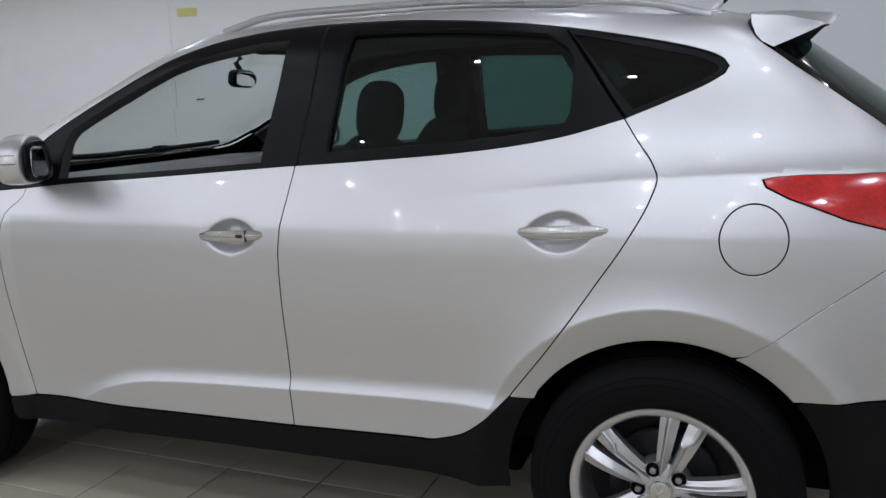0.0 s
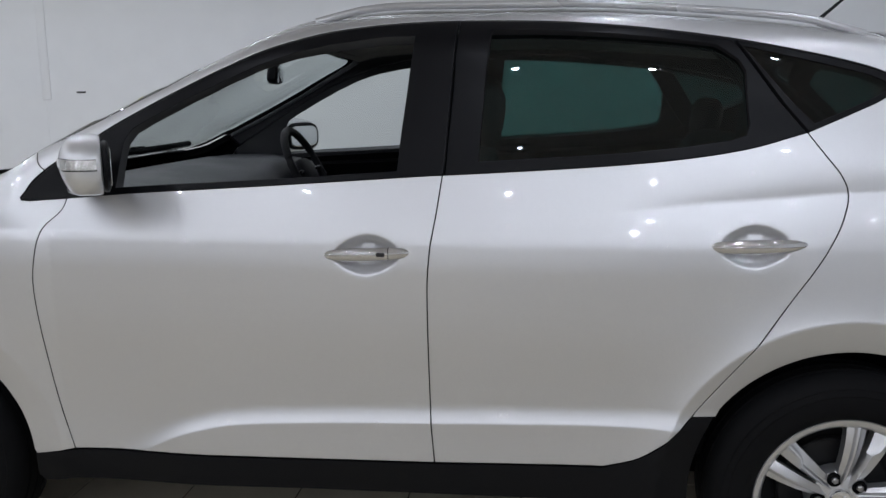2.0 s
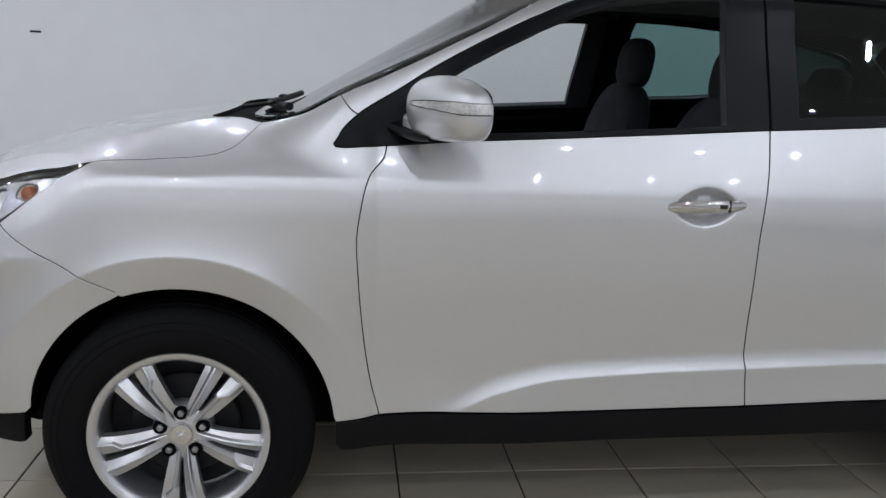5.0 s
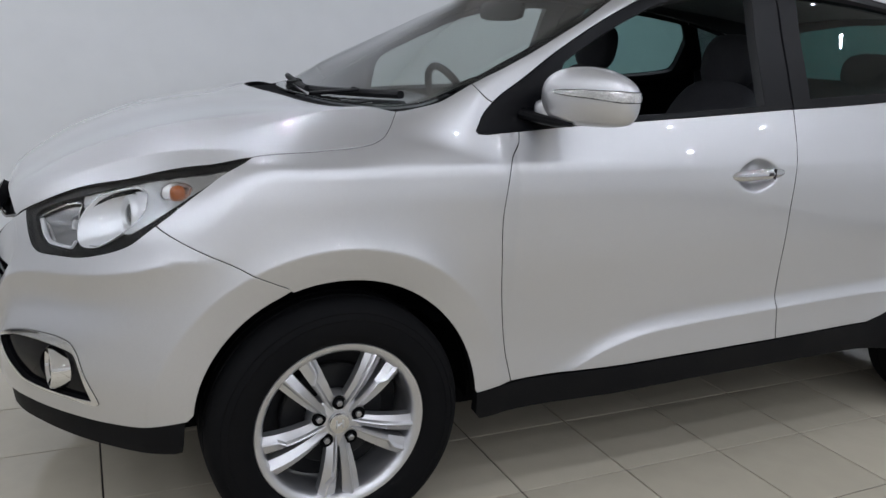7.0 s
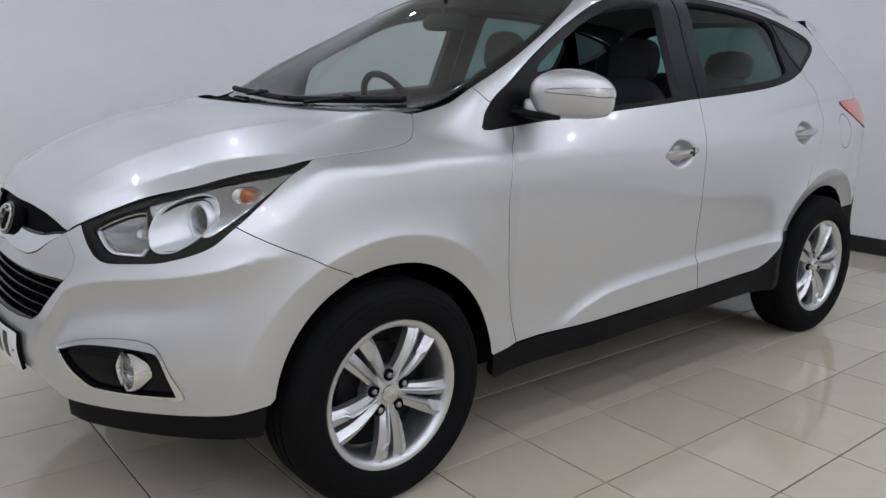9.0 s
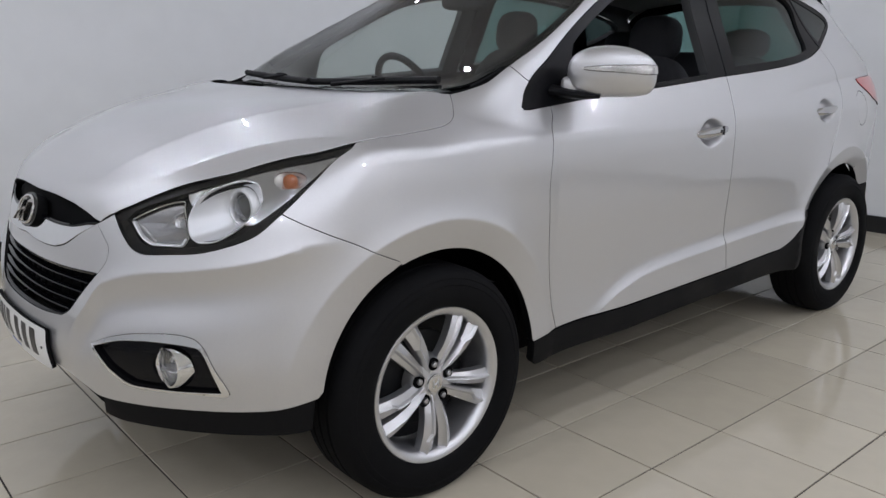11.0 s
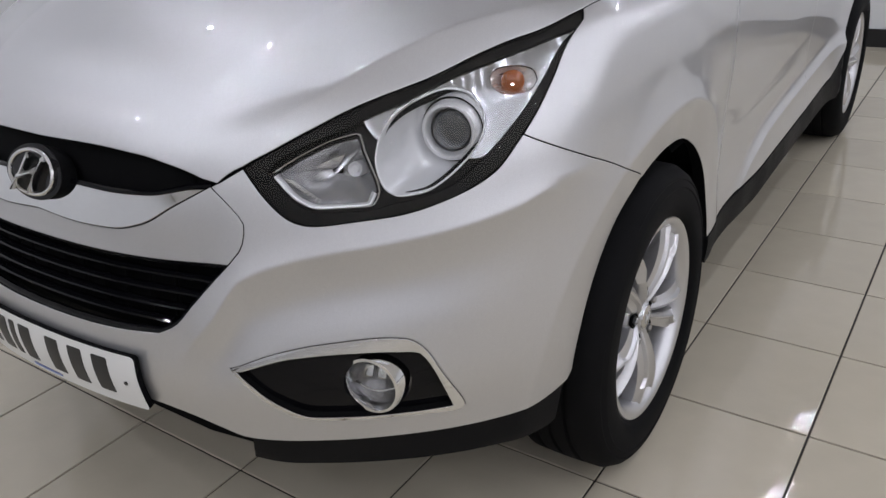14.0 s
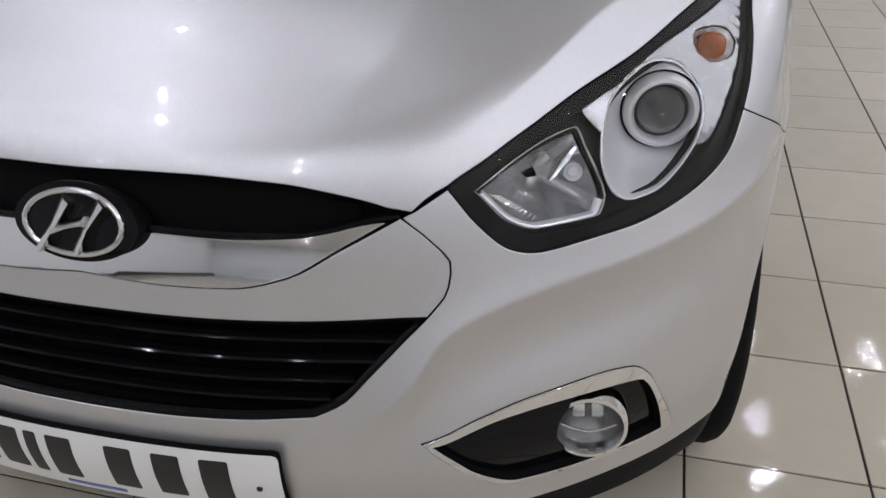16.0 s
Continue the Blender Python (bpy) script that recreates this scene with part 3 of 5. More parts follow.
hood_side = [(-0.209, 0.800, 1.042), (-0.130, 0.812, 1.05), (-0.051, 0.821, 1.057), (0.018, 0.821, 1.065), (0.088, 0.815, 1.072), (0.130, 0.797, 1.089), (0.158, 0.768, 1.11), (0.180, 0.738, 1.13), (0.200, 0.705, 1.15)]
nose_side = [(-0.747, 0.406, 0.846), (-0.743, 0.441, 0.816), (-0.741, 0.464, 0.785), (-0.747, 0.461, 0.757), (-0.764, 0.438, 0.723)]
grille_side = [(-0.764, 0.438, 0.723), (-0.777, 0.416, 0.699), (-0.804, 0.370, 0.646), (-0.821, 0.336, 0.608), (-0.832, 0.302, 0.590)]
grille_low = [(-0.832, 0.302, 0.590), (-0.845, 0.210, 0.582), (-0.853, 0.100, 0.578), (-0.856, 0.0, 0.577)]
grille_top = [(-0.764, 0.438, 0.723), (-0.807, 0.267, 0.717), (-0.824, 0.10, 0.716), (-0.826, 0.0, 0.716)]
strip_low = [(-0.816, 0.0, 0.764), (-0.815, 0.125, 0.757), (-0.807, 0.206, 0.759), (-0.795, 0.270, 0.773), (-0.774, 0.339, 0.810), (-0.747, 0.406, 0.846)]
strip_up = [(-0.803, 0.0, 0.826), (-0.801, 0.110, 0.825), (-0.794, 0.204, 0.822), (-0.781, 0.286, 0.825), (-0.771, 0.326, 0.832), (-0.759, 0.365, 0.842), (-0.747, 0.406, 0.847)]
hood_lip = [(-0.773, 0.0, 0.887), (-0.770, 0.150, 0.889), (-0.762, 0.260, 0.884), (-0.755, 0.320, 0.874), (-0.749, 0.370, 0.862), (-0.747, 0.406, 0.849)]
lip_top = [(-0.850, 0.0, 0.446), (-0.845, 0.250, 0.440), (-0.832, 0.310, 0.431), (-0.812, 0.390, 0.407), (-0.795, 0.435, 0.391), (-0.733, 0.552, 0.387), (-0.638, 0.687, 0.389), (-0.524, 0.799, 0.390), (-0.465, 0.838, 0.395), (-0.388, 0.862, 0.406)]
fog_bezel = [(-0.802, 0.435, 0.541), (-0.767, 0.506, 0.571), (-0.725, 0.573, 0.586), (-0.671, 0.650, 0.592), (-0.639, 0.691, 0.586), (-0.624, 0.712, 0.568), (-0.613, 0.733, 0.526), (-0.580, 0.758, 0.440), (-0.592, 0.746, 0.432), (-0.659, 0.673, 0.437), (-0.713, 0.600, 0.437), (-0.751, 0.540, 0.444), (-0.781, 0.501, 0.476), (-0.799, 0.467, 0.513)]
fog_hole = [(-0.799, 0.449, 0.538), (-0.755, 0.532, 0.564), (-0.705, 0.609, 0.570), (-0.634, 0.704, 0.562), (-0.626, 0.716, 0.549), (-0.597, 0.745, 0.444), (-0.667, 0.666, 0.443), (-0.743, 0.556, 0.446), (-0.778, 0.507, 0.480), (-0.795, 0.474, 0.516)]
screen_side = [(0.200, 0.705, 1.150), (0.240, 0.716, 1.167), (0.332, 0.744, 1.190), (0.425, 0.747, 1.240), (0.550, 0.738, 1.303), (0.738, 0.703, 1.398), (0.880, 0.664, 1.470), (1.000, 0.618, 1.530), (1.060, 0.570, 1.570)]


def sl(pts, step=0.015):
    return smooth_line(pts, step)


def mirror(pts):
    return [(x, -s, z) for x, s, z in pts]


def symmetric(half):
    """An outline over the whole nose from its half that begins and ends on the middle line."""
    return left(half) + [(x, s, z) for x, s, z in half[::-1][1:-1]]


# put the shared lines on the form, so that neighbours meet
def snap(mode, pts):
    q = from_uv(mode, [to_uv(mode, (x, -s, z)) for x, s, z in pts])
    return [(p[0], -p[1], p[2]) for p in q]


lamp_top = [snap("top", [q])[0] if q[0] > -0.71 else q for q in sl(lamp_top)]
lamp_outer, lamp_low, fender_seam = (snap("nose", sl(q)) for q in (lamp_outer, lamp_low, fender_seam))
lamp_outer[-1], lamp_low[0] = lamp_top[0], lamp_top[-1]
hood_lip = snap("nose", sl(hood_lip))
hood_side = [lamp_top[0]] + snap("top", sl(hood_side)[1:])
screen_side = snap("top", sl(screen_side))
screen_cut = next(i for i, q in enumerate(screen_side) if q[0] > 0.400)
pillar_seam = snap("polar", sl([(0.4501, 0.800, 1.188), (0.425, 0.780, 1.205), screen_side[screen_cut]]))

# bonnet
cowl = [screen_side[0], (0.155, 0.672, 1.14), (0.090, 0.640, 1.14), (0.052, 0.560, 1.14), (0.042, 0.45, 1.14), (0.044, 0.30, 1.14), (0.048, 0.15, 1.14), (0.050, 0.0, 1.14)]
bonnet_half = hood_lip[:-1] + [(-0.742, 0.418, 0.856)] + lamp_top[::-1][:-1] + hood_side[:-1] + sl(cowl)
folds = [[(x, sg * (float(FOLD(x)) + d), 1.0) for x in np.linspace(-0.735, -0.20, 50)] for sg in (-1, 1) for d in (-0.009, -0.003, 0.003, 0.009)]
skin("bonnet", "top", symmetric(bonnet_half), PAINT, car, "silver bonnet with two soft ridges", step=0.018, gap=0.0016, lines=folds)

# wings, doors, side frames
shoulder_front, shoulder_rear = creases(-0.15, 1.05, lambda x: np.full(np.shape(x), 1.031)), creases(1.85, 2.86, SHOULDER, 60)
ledge = creases(0.60, 2.30, SILL_LINE, 90, (-0.008, -0.003, 0.0, 0.003, 0.008, 0.018, 0.03))
rings_front, rings_rear = arch_lines(0.0), arch_lines(2.64)


def bowl_lines(hx, hz):
    """Rings round the hollow behind a door handle."""
    rings = []
    for m in (1.05, 0.85, 0.65, 0.45):
        ring = []
        for a in np.linspace(0, 2 * math.pi, 41):
            dx = 0.094 * math.copysign((m * math.cos(a) ** 2) ** (1 / 1.7), math.cos(a))
            dz = 0.056 * math.copysign((m * math.sin(a) ** 2) ** (1 / 1.7), math.sin(a))
            ring.append((hx + dx, hz + dz + 0.04 * dx))
        rings.append(on_flank(ring))
    return rings


def fender(flip):
    o = on_flank(arch(0, 109, 6)) + on_flank([(0.405, 0.375), (0.519, 0.392)]) + on_flank(gap1[::-1][1:]) + on_flank([(0.47, 1.108), (0.42, 1.104), (0.394, 1.106), (0.388, 1.114)] + [p for p in head if 0.393 < p[0] < 0.447] + [(0.4501, 1.188)])
    o += left(pillar_seam[1:]) + left(screen_side[:screen_cut][::-1]) + left(hood_side[::-1][1:]) + left(lamp_outer[::-1][1:]) + left(fender_seam[::-1][1:-1])
    return skin("fender", "polar", o, PAINT, car, flip=flip, gap=0.0022, step=0.03 if flip else 0.014, lines=() if flip else shoulder_front + rings_front)


both(fender)


def front_door(flip):
    o = on_flank(gap1 + [(1.0, 0.396)] + gap2[::-1] + belt[::-1][1:-1])
    return skin("front_door", "polar", o, PAINT, car, flip=flip, step=0.03 if flip else 0.013, lines=() if flip else shoulder_front + ledge + rings_front + bowl_lines(*BOWLS[0]))


def rear_door(flip):
    o = on_flank(gap2 + [(1.8, 0.412)] + gap3l[::-1] + gap3[::-1][1:] + belt_r[::-1][1:-1])
    return skin("rear_door", "polar", o, PAINT, car, flip=flip, step=0.03 if flip else 0.013, lines=() if flip else shoulder_rear + ledge + rings_rear + bowl_lines(*BOWLS[1]))


front_doors, rear_doors = both(front_door), both(rear_door)

tail_line = [(2.812, 0.54, 1.555), (2.817, 0.578, 1.530), (2.829, 0.608, 1.495), (2.846, 0.618, 1.476), (2.869, 0.624, 1.460), (2.916, 0.633, 1.423), (2.981, 0.643, 1.375), (3.045, 0.655, 1.327), (3.131, 0.672, 1.267), (3.20, 0.695, 1.205), (3.235, 0.715, 1.160)]
tail_lamp = [(2.858, 0.800, 1.149), (2.880, 0.797, 1.156), (2.95, 0.785, 1.160), (3.05, 0.77, 1.162), (3.235, 0.715, 1.160), (3.30, 0.71, 1.08), (3.29, 0.73, 0.99), (3.20, 0.77, 1.005), (3.127, 0.789, 1.026), (3.044, 0.800, 1.048), (2.915, 0.806, 1.100), (2.866, 0.803, 1.128)]


def fuel_ring(r):
    return on_flank([(2.842 + r * 0.97 * math.cos(2 * math.pi * k / 40), 1.005 + r * 1.05 * math.sin(2 * math.pi * k / 40)) for k in range(40)])


def body_side(flip):
    o = on_flank([(0.4501, 1.188)] + [p for p in head if p[0] > 0.455] + belt_tip[::-1][1:] + gap3[1:] + [(2.308, 0.560)] + arch(2.64, 147, 66)[1:])
    o += on_flank([(2.835, 0.716), (2.908, 0.771), (3.130, 0.934), (3.20, 1.000)]) + left(tail_lamp[8:] + tail_lamp[:5]) + left(sl(tail_line)[::-1][1:])
    o += [tuple(p) for p in left(sl([(2.812, 0.54, 1.555), (2.4, 0.545, 1.59), (1.9, 0.548, 1.61), (1.4, 0.565, 1.605), (1.060, 0.570, 1.570)], 0.03)[1:])]
    o += left(screen_side[screen_cut:][::-1][1:]) + left(pillar_seam[::-1][1:-1])
    return skin("body_side", "polar", o, PAINT, car, holes=[] if flip else [fuel_ring(0.080)], flip=flip, back=TRIM_GREY, step=0.03 if flip else 0.015, lines=() if flip else shoulder_rear + rings_rear)


both(body_side)
skin("fuel_flap", "polar", fuel_ring(0.080), PAINT, car, "round silver fuel flap", step=0.012, sink=0.0006)


def rear_bumper(flip):
    o = on_flank(arch(2.64, 66, 40)[1:] + [(2.965, 0.605), (3.1, 0.615), (3.36, 0.63), (3.40, 0.80), (3.36, 0.97), (3.29, 0.985), (3.20, 1.0), (3.13, 0.934), (2.908, 0.771), (2.835, 0.716)])
    return skin("rear_bumper", "polar", o, PAINT, car, flip=flip, gap=0.0012, lines=() if flip else rings_rear)


def rear_cladding(flip):
    o = on_flank(arch(2.64, 40, -3)[1:] + [(3.04, 0.30), (3.2, 0.29), (3.36, 0.32), (3.37, 0.62), (3.1, 0.612), (2.965, 0.602)])
    return skin("rear_cladding", "polar", o, CLAD, car, "black plastic lower bumper", flip=flip)


def sill(flip):
    o = on_flank([(0.402, 0.378), (0.519, 0.389), (1.0, 0.393), (1.566, 0.402), (2.02, 0.415)] + gap3l[::-1][1:] + [(2.308, 0.560)] + arch(2.64, 147, 186)[1:] + [(2.22, 0.305), (2.0, 0.315), (1.2, 0.308), (0.7, 0.300), (0.42, 0.290), (0.404, 0.31)])
    return skin("sill_cladding", "polar", o, CLAD, car, "black plastic sill", flip=flip, bulge=lambda p: 0.004 * sstep(0.40, 0.36, p[:, 2]))


both(rear_bumper), both(rear_cladding), both(sill)


def tail_light(flip):
    t = skin("tail_light", "polar", left(tail_lamp), RED_LENS, car, "red tail light", flip=flip, bulge=lambda p: np.full(len(p), 0.004))
    return t


both(tail_light)


rear_half = [(2.90, 0.0, 1.55), (2.89, 0.25, 1.55), (2.86, 0.48, 1.5)] + [q for q in sl(tail_line) if q[0] > 2.872] + [(3.30, 0.62, 1.12), (3.40, 0.3, 1.15), (3.42, 0.0, 1.16)]
rear_clear = [(2.95, 0.0, 1.53), (2.945, 0.25, 1.53), (2.93, 0.45, 1.52), (2.945, 0.55, 1.50), (3.0, 0.578, 1.45), (3.1, 0.595, 1.38), (3.2, 0.61, 1.30), (3.26, 0.59, 1.24), (3.32, 0.45, 1.20), (3.36, 0.25, 1.18), (3.375, 0.0, 1.17)]
rear_glass = skin("rear_glass", "top", symmetric(rear_half), GLOSS_BLACK, car, "black edged tailgate window", step=0.03, gap=0.001, thick=0.006, holes=[symmetric(rear_clear)])
skin("window_pane", "top", symmetric(rear_clear), PRIVACY, rear_glass, "dark green tinted rear window", step=0.04, gap=-0.003, thick=0.003, sink=0.002, back=BARE).visible_shadow = False
# roof, its spoiler and rails
roof_edge = sl([(1.060, 0.570, 1.570), (1.4, 0.565, 1.605), (1.9, 0.548, 1.61), (2.4, 0.545, 1.59), (2.812, 0.54, 1.555)], 0.04)
roof_half = [(0.95, 0.0, 1.6), (0.98, 0.3, 1.6)] + roof_edge + [(2.84, 0.3, 1.57), (2.85, 0.0, 1.57)]
sun = [(0.98, 0.0, 1.6), (1.01, 0.3, 1.6), (1.07, 0.49, 1.6), (1.4, 0.50, 1.6), (2.3, 0.495, 1.6), (2.34, 0.45, 1.6), (2.35, 0.0, 1.6)]
skin("roof", "top", symmetric(roof_half), PAINT, car, "silver roof", step=0.04, back=LINER, holes=[symmetric(sun)])
skin("roof_glass", "top", symmetric(sun), GLOSS_BLACK, car, "black glass sunroof", step=0.05, back=LINER)
top_mesh, under_mesh = bmesh.new(), bmesh.new()
top_rows, under_rows = [], []
for k in range(-14, 15):
    w = abs(k) / 14
    side = math.copysign(1, k)
    ya, yt, yc = 0.585 * side * w, 0.560 * side * w, 0.618 * side * w
    roll, crown = w ** 7, float(top_of(np.array(2.82), np.array(min(0.585 * w, 0.50)))) + 0.004
    za = crown + (1.549 - crown) * roll
    zc = (float(top_of(np.array(2.885), np.array(0.60 * w))) - 0.012) * (1 - roll) + 1.463 * roll
    tip, zt = 3.07 - 0.078 * w ** 2, za - 0.018 - 0.010 * roll
    line = [(2.8185, ya, za), (0.5 * (2.82 + tip), 0.5 * (ya + yt), 0.5 * (za + zt) + 0.006), (tip - 0.012, yt, zt + 0.002), (tip, yt, zt - 0.006)]
    top_rows.append([top_mesh.verts.new(p) for p in line])
    under_rows.append([under_mesh.verts.new(p) for p in ((tip - 0.002, yt, zt - 0.008), (0.7 * tip + 0.3 * 2.87, 0.7 * yt + 0.3 * yc, 0.7 * zt + 0.3 * zc - 0.006), (2.888 - 0.014 * roll, yc, zc))])
for bm_, rows in ((top_mesh, top_rows), (under_mesh, under_rows)):
    for a, b in zip(rows[:-1], rows[1:]):
        for k in range(len(a) - 1):
            bm_.faces.new((a[k], a[k + 1], b[k + 1], b[k]))
for row, low, sg in ((top_rows[0], under_rows[0], -1), (top_rows[-1], under_rows[-1], 1)):
    foot = [top_mesh.verts.new(q.co) for q in low[1:]]
    seam = [top_mesh.verts.new((x, sg * y, z)) for x, y, z in ((2.847, 0.618, 1.478), (2.831, 0.608, 1.497), (2.820, 0.588, 1.528))]
    hub = top_mesh.verts.new((2.90, sg * 0.594, 1.512))
    rim = row + foot + seam
    for p, q in zip(rim, rim[1:] + rim[:1]):
        top_mesh.faces.new((p, q, hub))
bmesh.ops.recalc_face_normals(top_mesh, faces=top_mesh.faces)
spoiler = part("spoiler", top_mesh, PAINT, car, "silver roof spoiler", angle=50)
part("spoiler_underside", under_mesh, INNER, spoiler, "black underside")
# cowl and windscreen
glass_base = [(0.140, 0.0, 1.14), (0.142, 0.15, 1.14), (0.146, 0.30, 1.15), (0.158, 0.45, 1.17), (0.185, 0.56, 1.18), (0.240, 0.65, 1.18), (0.320, 0.710, 1.19), (0.395, 0.735, 1.2)]
cowl_half = sl(cowl)[::-1] + [q for q in screen_side[1:] if q[0] < 0.39] + sl(glass_base)[::-1]
skin("cowl", "top", symmetric(cowl_half), INNER, car, "black cowl below the windscreen", step=0.02, sink=0.016, gap=0.0)
ws_half = sl(glass_base)[:-1] + [q for q in screen_side[:-1] if q[0] > 0.40] + [(1.060, 0.570, 1.57), (0.98, 0.3, 1.6), (0.95, 0.0, 1.6)]
skin("windscreen", "top", symmetric(ws_half), SCREEN_GLASS, car, "clear windscreen", step=0.04, gap=0.001, thick=0.004, sink=0.004, back=BARE).visible_shadow = False

frit_half = [(0.190, 0.0, 1.14), (0.192, 0.15, 1.14), (0.198, 0.30, 1.15), (0.212, 0.45, 1.17), (0.245, 0.56, 1.18), (0.300, 0.64, 1.18), (0.380, 0.695, 1.19)]
frit_half = sl(frit_half)[:-1] + [(x, y - 0.028, z) for x, y, z in screen_side if 0.43 < x < 1.0] + [(1.02, 0.56, 1.57), (0.958, 0.3, 1.6), (0.928, 0.0, 1.6)]
skin("windscreen_border", "top", symmetric(ws_half), GLOSS_BLACK, car, "black border printed on the windscreen", holes=[symmetric(frit_half)], step=0.03, gap=0.002, thick=0.0015, sink=0.0085)

# side windows: black frames round the panes
def frames(flip):
    door = rear_doors[flip]
    fd = front_doors[flip]
    g1 = [(0.668, 1.145), (0.966, 1.164), (1.163, 1.176), (1.455, 1.196), (1.462, 1.30), (1.475, 1.45), (1.485, 1.555), (1.40, 1.554), (1.252, 1.534), (1.150, 1.511), (1.050, 1.478), (0.950, 1.434), (0.850, 1.386), (0.750, 1.333), (0.700, 1.302), (0.680, 1.270)]
    front_out = [p for p in head if p[0] < 1.60][1:] + [(1.604, 1.599), (1.592, 1.35), (1.582, 1.186)] + belt[::-1] + [(0.46, 1.106), (0.394, 1.107), (0.388, 1.113)]
    skin("window_frame", "polar", on_flank(front_out), FRAME_BLACK, fd, "black window frame", holes=[on_flank(g1)], thick=0.035, sink=0.003, flip=flip, back=TRIM_GREY)
    if flip:
        w = skin("window_pane", "polar", on_flank(g1), CLEAR, fd, "clear door window", gap=-0.003, thick=0.003, sink=0.018, flip=flip, back=BARE, step=0.04)
        w.visible_shadow = False
        for mx in (1.405, 1.445):
            bm = bmesh.new()
            box(bm, mx - 0.011, mx + 0.011, -0.0006, 0.0006, -0.004, 0.004)
            box(bm, mx - 0.005, mx + 0.005, -0.0006, 0.0006, 0.006, 0.012)
            q = np.array(on_flank([(mx, 1.239)])[0])
            part("etched_mark", bm, TRIM_GREY, w, "small etched marks", at=pose(mx, -q[1] - 0.024, 1.239, -24, 0, 0))
    g2 = [(1.675, 1.222), (2.058, 1.246), (2.215, 1.262), (2.33, 1.279), (2.368, 1.292), (2.378, 1.318), (2.376, 1.455), (2.360, 1.484), (2.30, 1.527), (2.18, 1.543), (2.0, 1.560), (1.82, 1.571), (1.70, 1.573), (1.688, 1.45)]
    rear_out = [(1.608, 1.599)] + [p for p in head if 1.61 < p[0] < 2.34] + [(2.345, 1.542), (2.43, 1.425), (2.522, 1.298)] + belt_r[::-1][1:] + [(1.586, 1.187), (1.596, 1.35)]
    skin("window_frame", "polar", on_flank(rear_out), FRAME_BLACK, door, "black window frame", holes=[on_flank(g2)], thick=0.035, sink=0.003, flip=flip, back=PLASTIC)
    w = skin("window_pane", "polar", on_flank(g2), PRIVACY, door, "dark green tinted window", gap=-0.003, thick=0.003, sink=0.010, flip=flip, back=BARE, step=0.03, bulge=lambda p: -0.006 * ((p[:, 2] - 1.38) / 0.15) ** 2 - 0.003 * ((p[:, 0] - 2.05) / 0.35) ** 2, own=True)
    w.visible_shadow = False
    for pts in ([(1.56, 1.19), (1.64, 1.19), (1.655, 1.585), (1.575, 1.585)], [(2.48, 1.295), (2.56, 1.315), (2.40, 1.52), (2.31, 1.53)]):
        skin("pillar_trim", "polar", on_flank(pts), INNER, car, "black pillar trim", step=0.05, thick=0.02, sink=0.030, gap=0.0, flip=flip)
    q_out = [(2.352, 1.541)] + [p for p in head if p[0] > 2.36] + belt_tip[::-1][1:-1] + [(2.527, 1.30), (2.44, 1.42)]
    g3 = [(2.376, 1.521), (2.498, 1.492), (2.687, 1.447), (2.730, 1.430), (2.744, 1.420), (2.742, 1.410), (2.72, 1.396), (2.64, 1.360), (2.545, 1.322), (2.46, 1.42)]
    skin("window_frame", "polar", on_flank(q_out), FRAME_BLACK, car, "black quarter window surround", holes=[on_flank(g3)], thick=0.035, sink=0.003, flip=flip, back=PLASTIC)
    w = skin("window_pane", "polar", on_flank(g3), DEEP, car, "dark quarter window", gap=-0.002, thick=0.003, sink=0.006, flip=flip, back=BARE, step=0.03)
    w.visible_shadow = False


both(frames)

# nose
half = sl(lip_top) + [(-0.4 * math.cos(radians(180 - a)), 0.885, 0.345 + 0.4 * math.sin(radians(a))) for a in range(169, 110, -4)] + fender_seam + lamp_low[::-1][1:] + [(-0.738, 0.420, 0.852)] + sl(nose_side) + sl(grille_side)[1:] + sl(grille_low)[1:]
lamp_creases = [[(PIVOT - 0.9 * math.cos(a), sg * 0.9 * math.sin(a), float(LAMP_CREASE(math.degrees(a))) + dz) for a in np.linspace(radians(14.5), radians(42), 44)] for sg in (-1, 1) for dz in (-0.008, -0.003, 0.0, 0.003, 0.008)]
fog_l, fog_r = left(sl(fog_bezel + fog_bezel[:1], 0.012)[:-1]), [(x, s, z) for x, s, z in sl(fog_bezel + fog_bezel[:1], 0.012)[:-1]]
skin("front_bumper", "nose", symmetric(half), PAINT, car, "silver front bumper", holes=[fog_l, fog_r], step=0.016, gap=0.0022, lines=rings_front + lamp_creases)
nose_half = sl(grille_top)[::-1] + sl(nose_side)[::-1][1:-1] + sl(strip_low)[::-1]
skin("nose_panel", "nose", symmetric(nose_half), PAINT, car, "silver panel between the grilles", sink=0.001, gap=0.0022)
skin("chrome_strip", "nose", symmetric(sl(strip_low)[:-1] + sl(strip_up)[::-1]), CHROME, car, "bright chrome grille strip", step=0.012, gap=0.003, sink=-0.002, bulge=lambda p: -0.003 * (p[:, 2] - 0.757) / 0.07 - 0.004 * np.clip((p[:, 2] - 0.757) / 0.07, 0, 1.3) ** 2, own=True)
skin("grille_backing", "nose", symmetric(sl(strip_up)[:-1] + hood_lip[::-1]), INNER, car, "black upper grille", sink=0.03, gap=-0.006, thick=0.01)
low_half = sl(grille_low)[::-1] + sl(grille_side)[::-1][1:] + sl(grille_top)[1:]
skin("grille_backing", "nose", symmetric(low_half), INNER, car, "black lower grille", sink=0.06, gap=-0.012, thick=0.01)


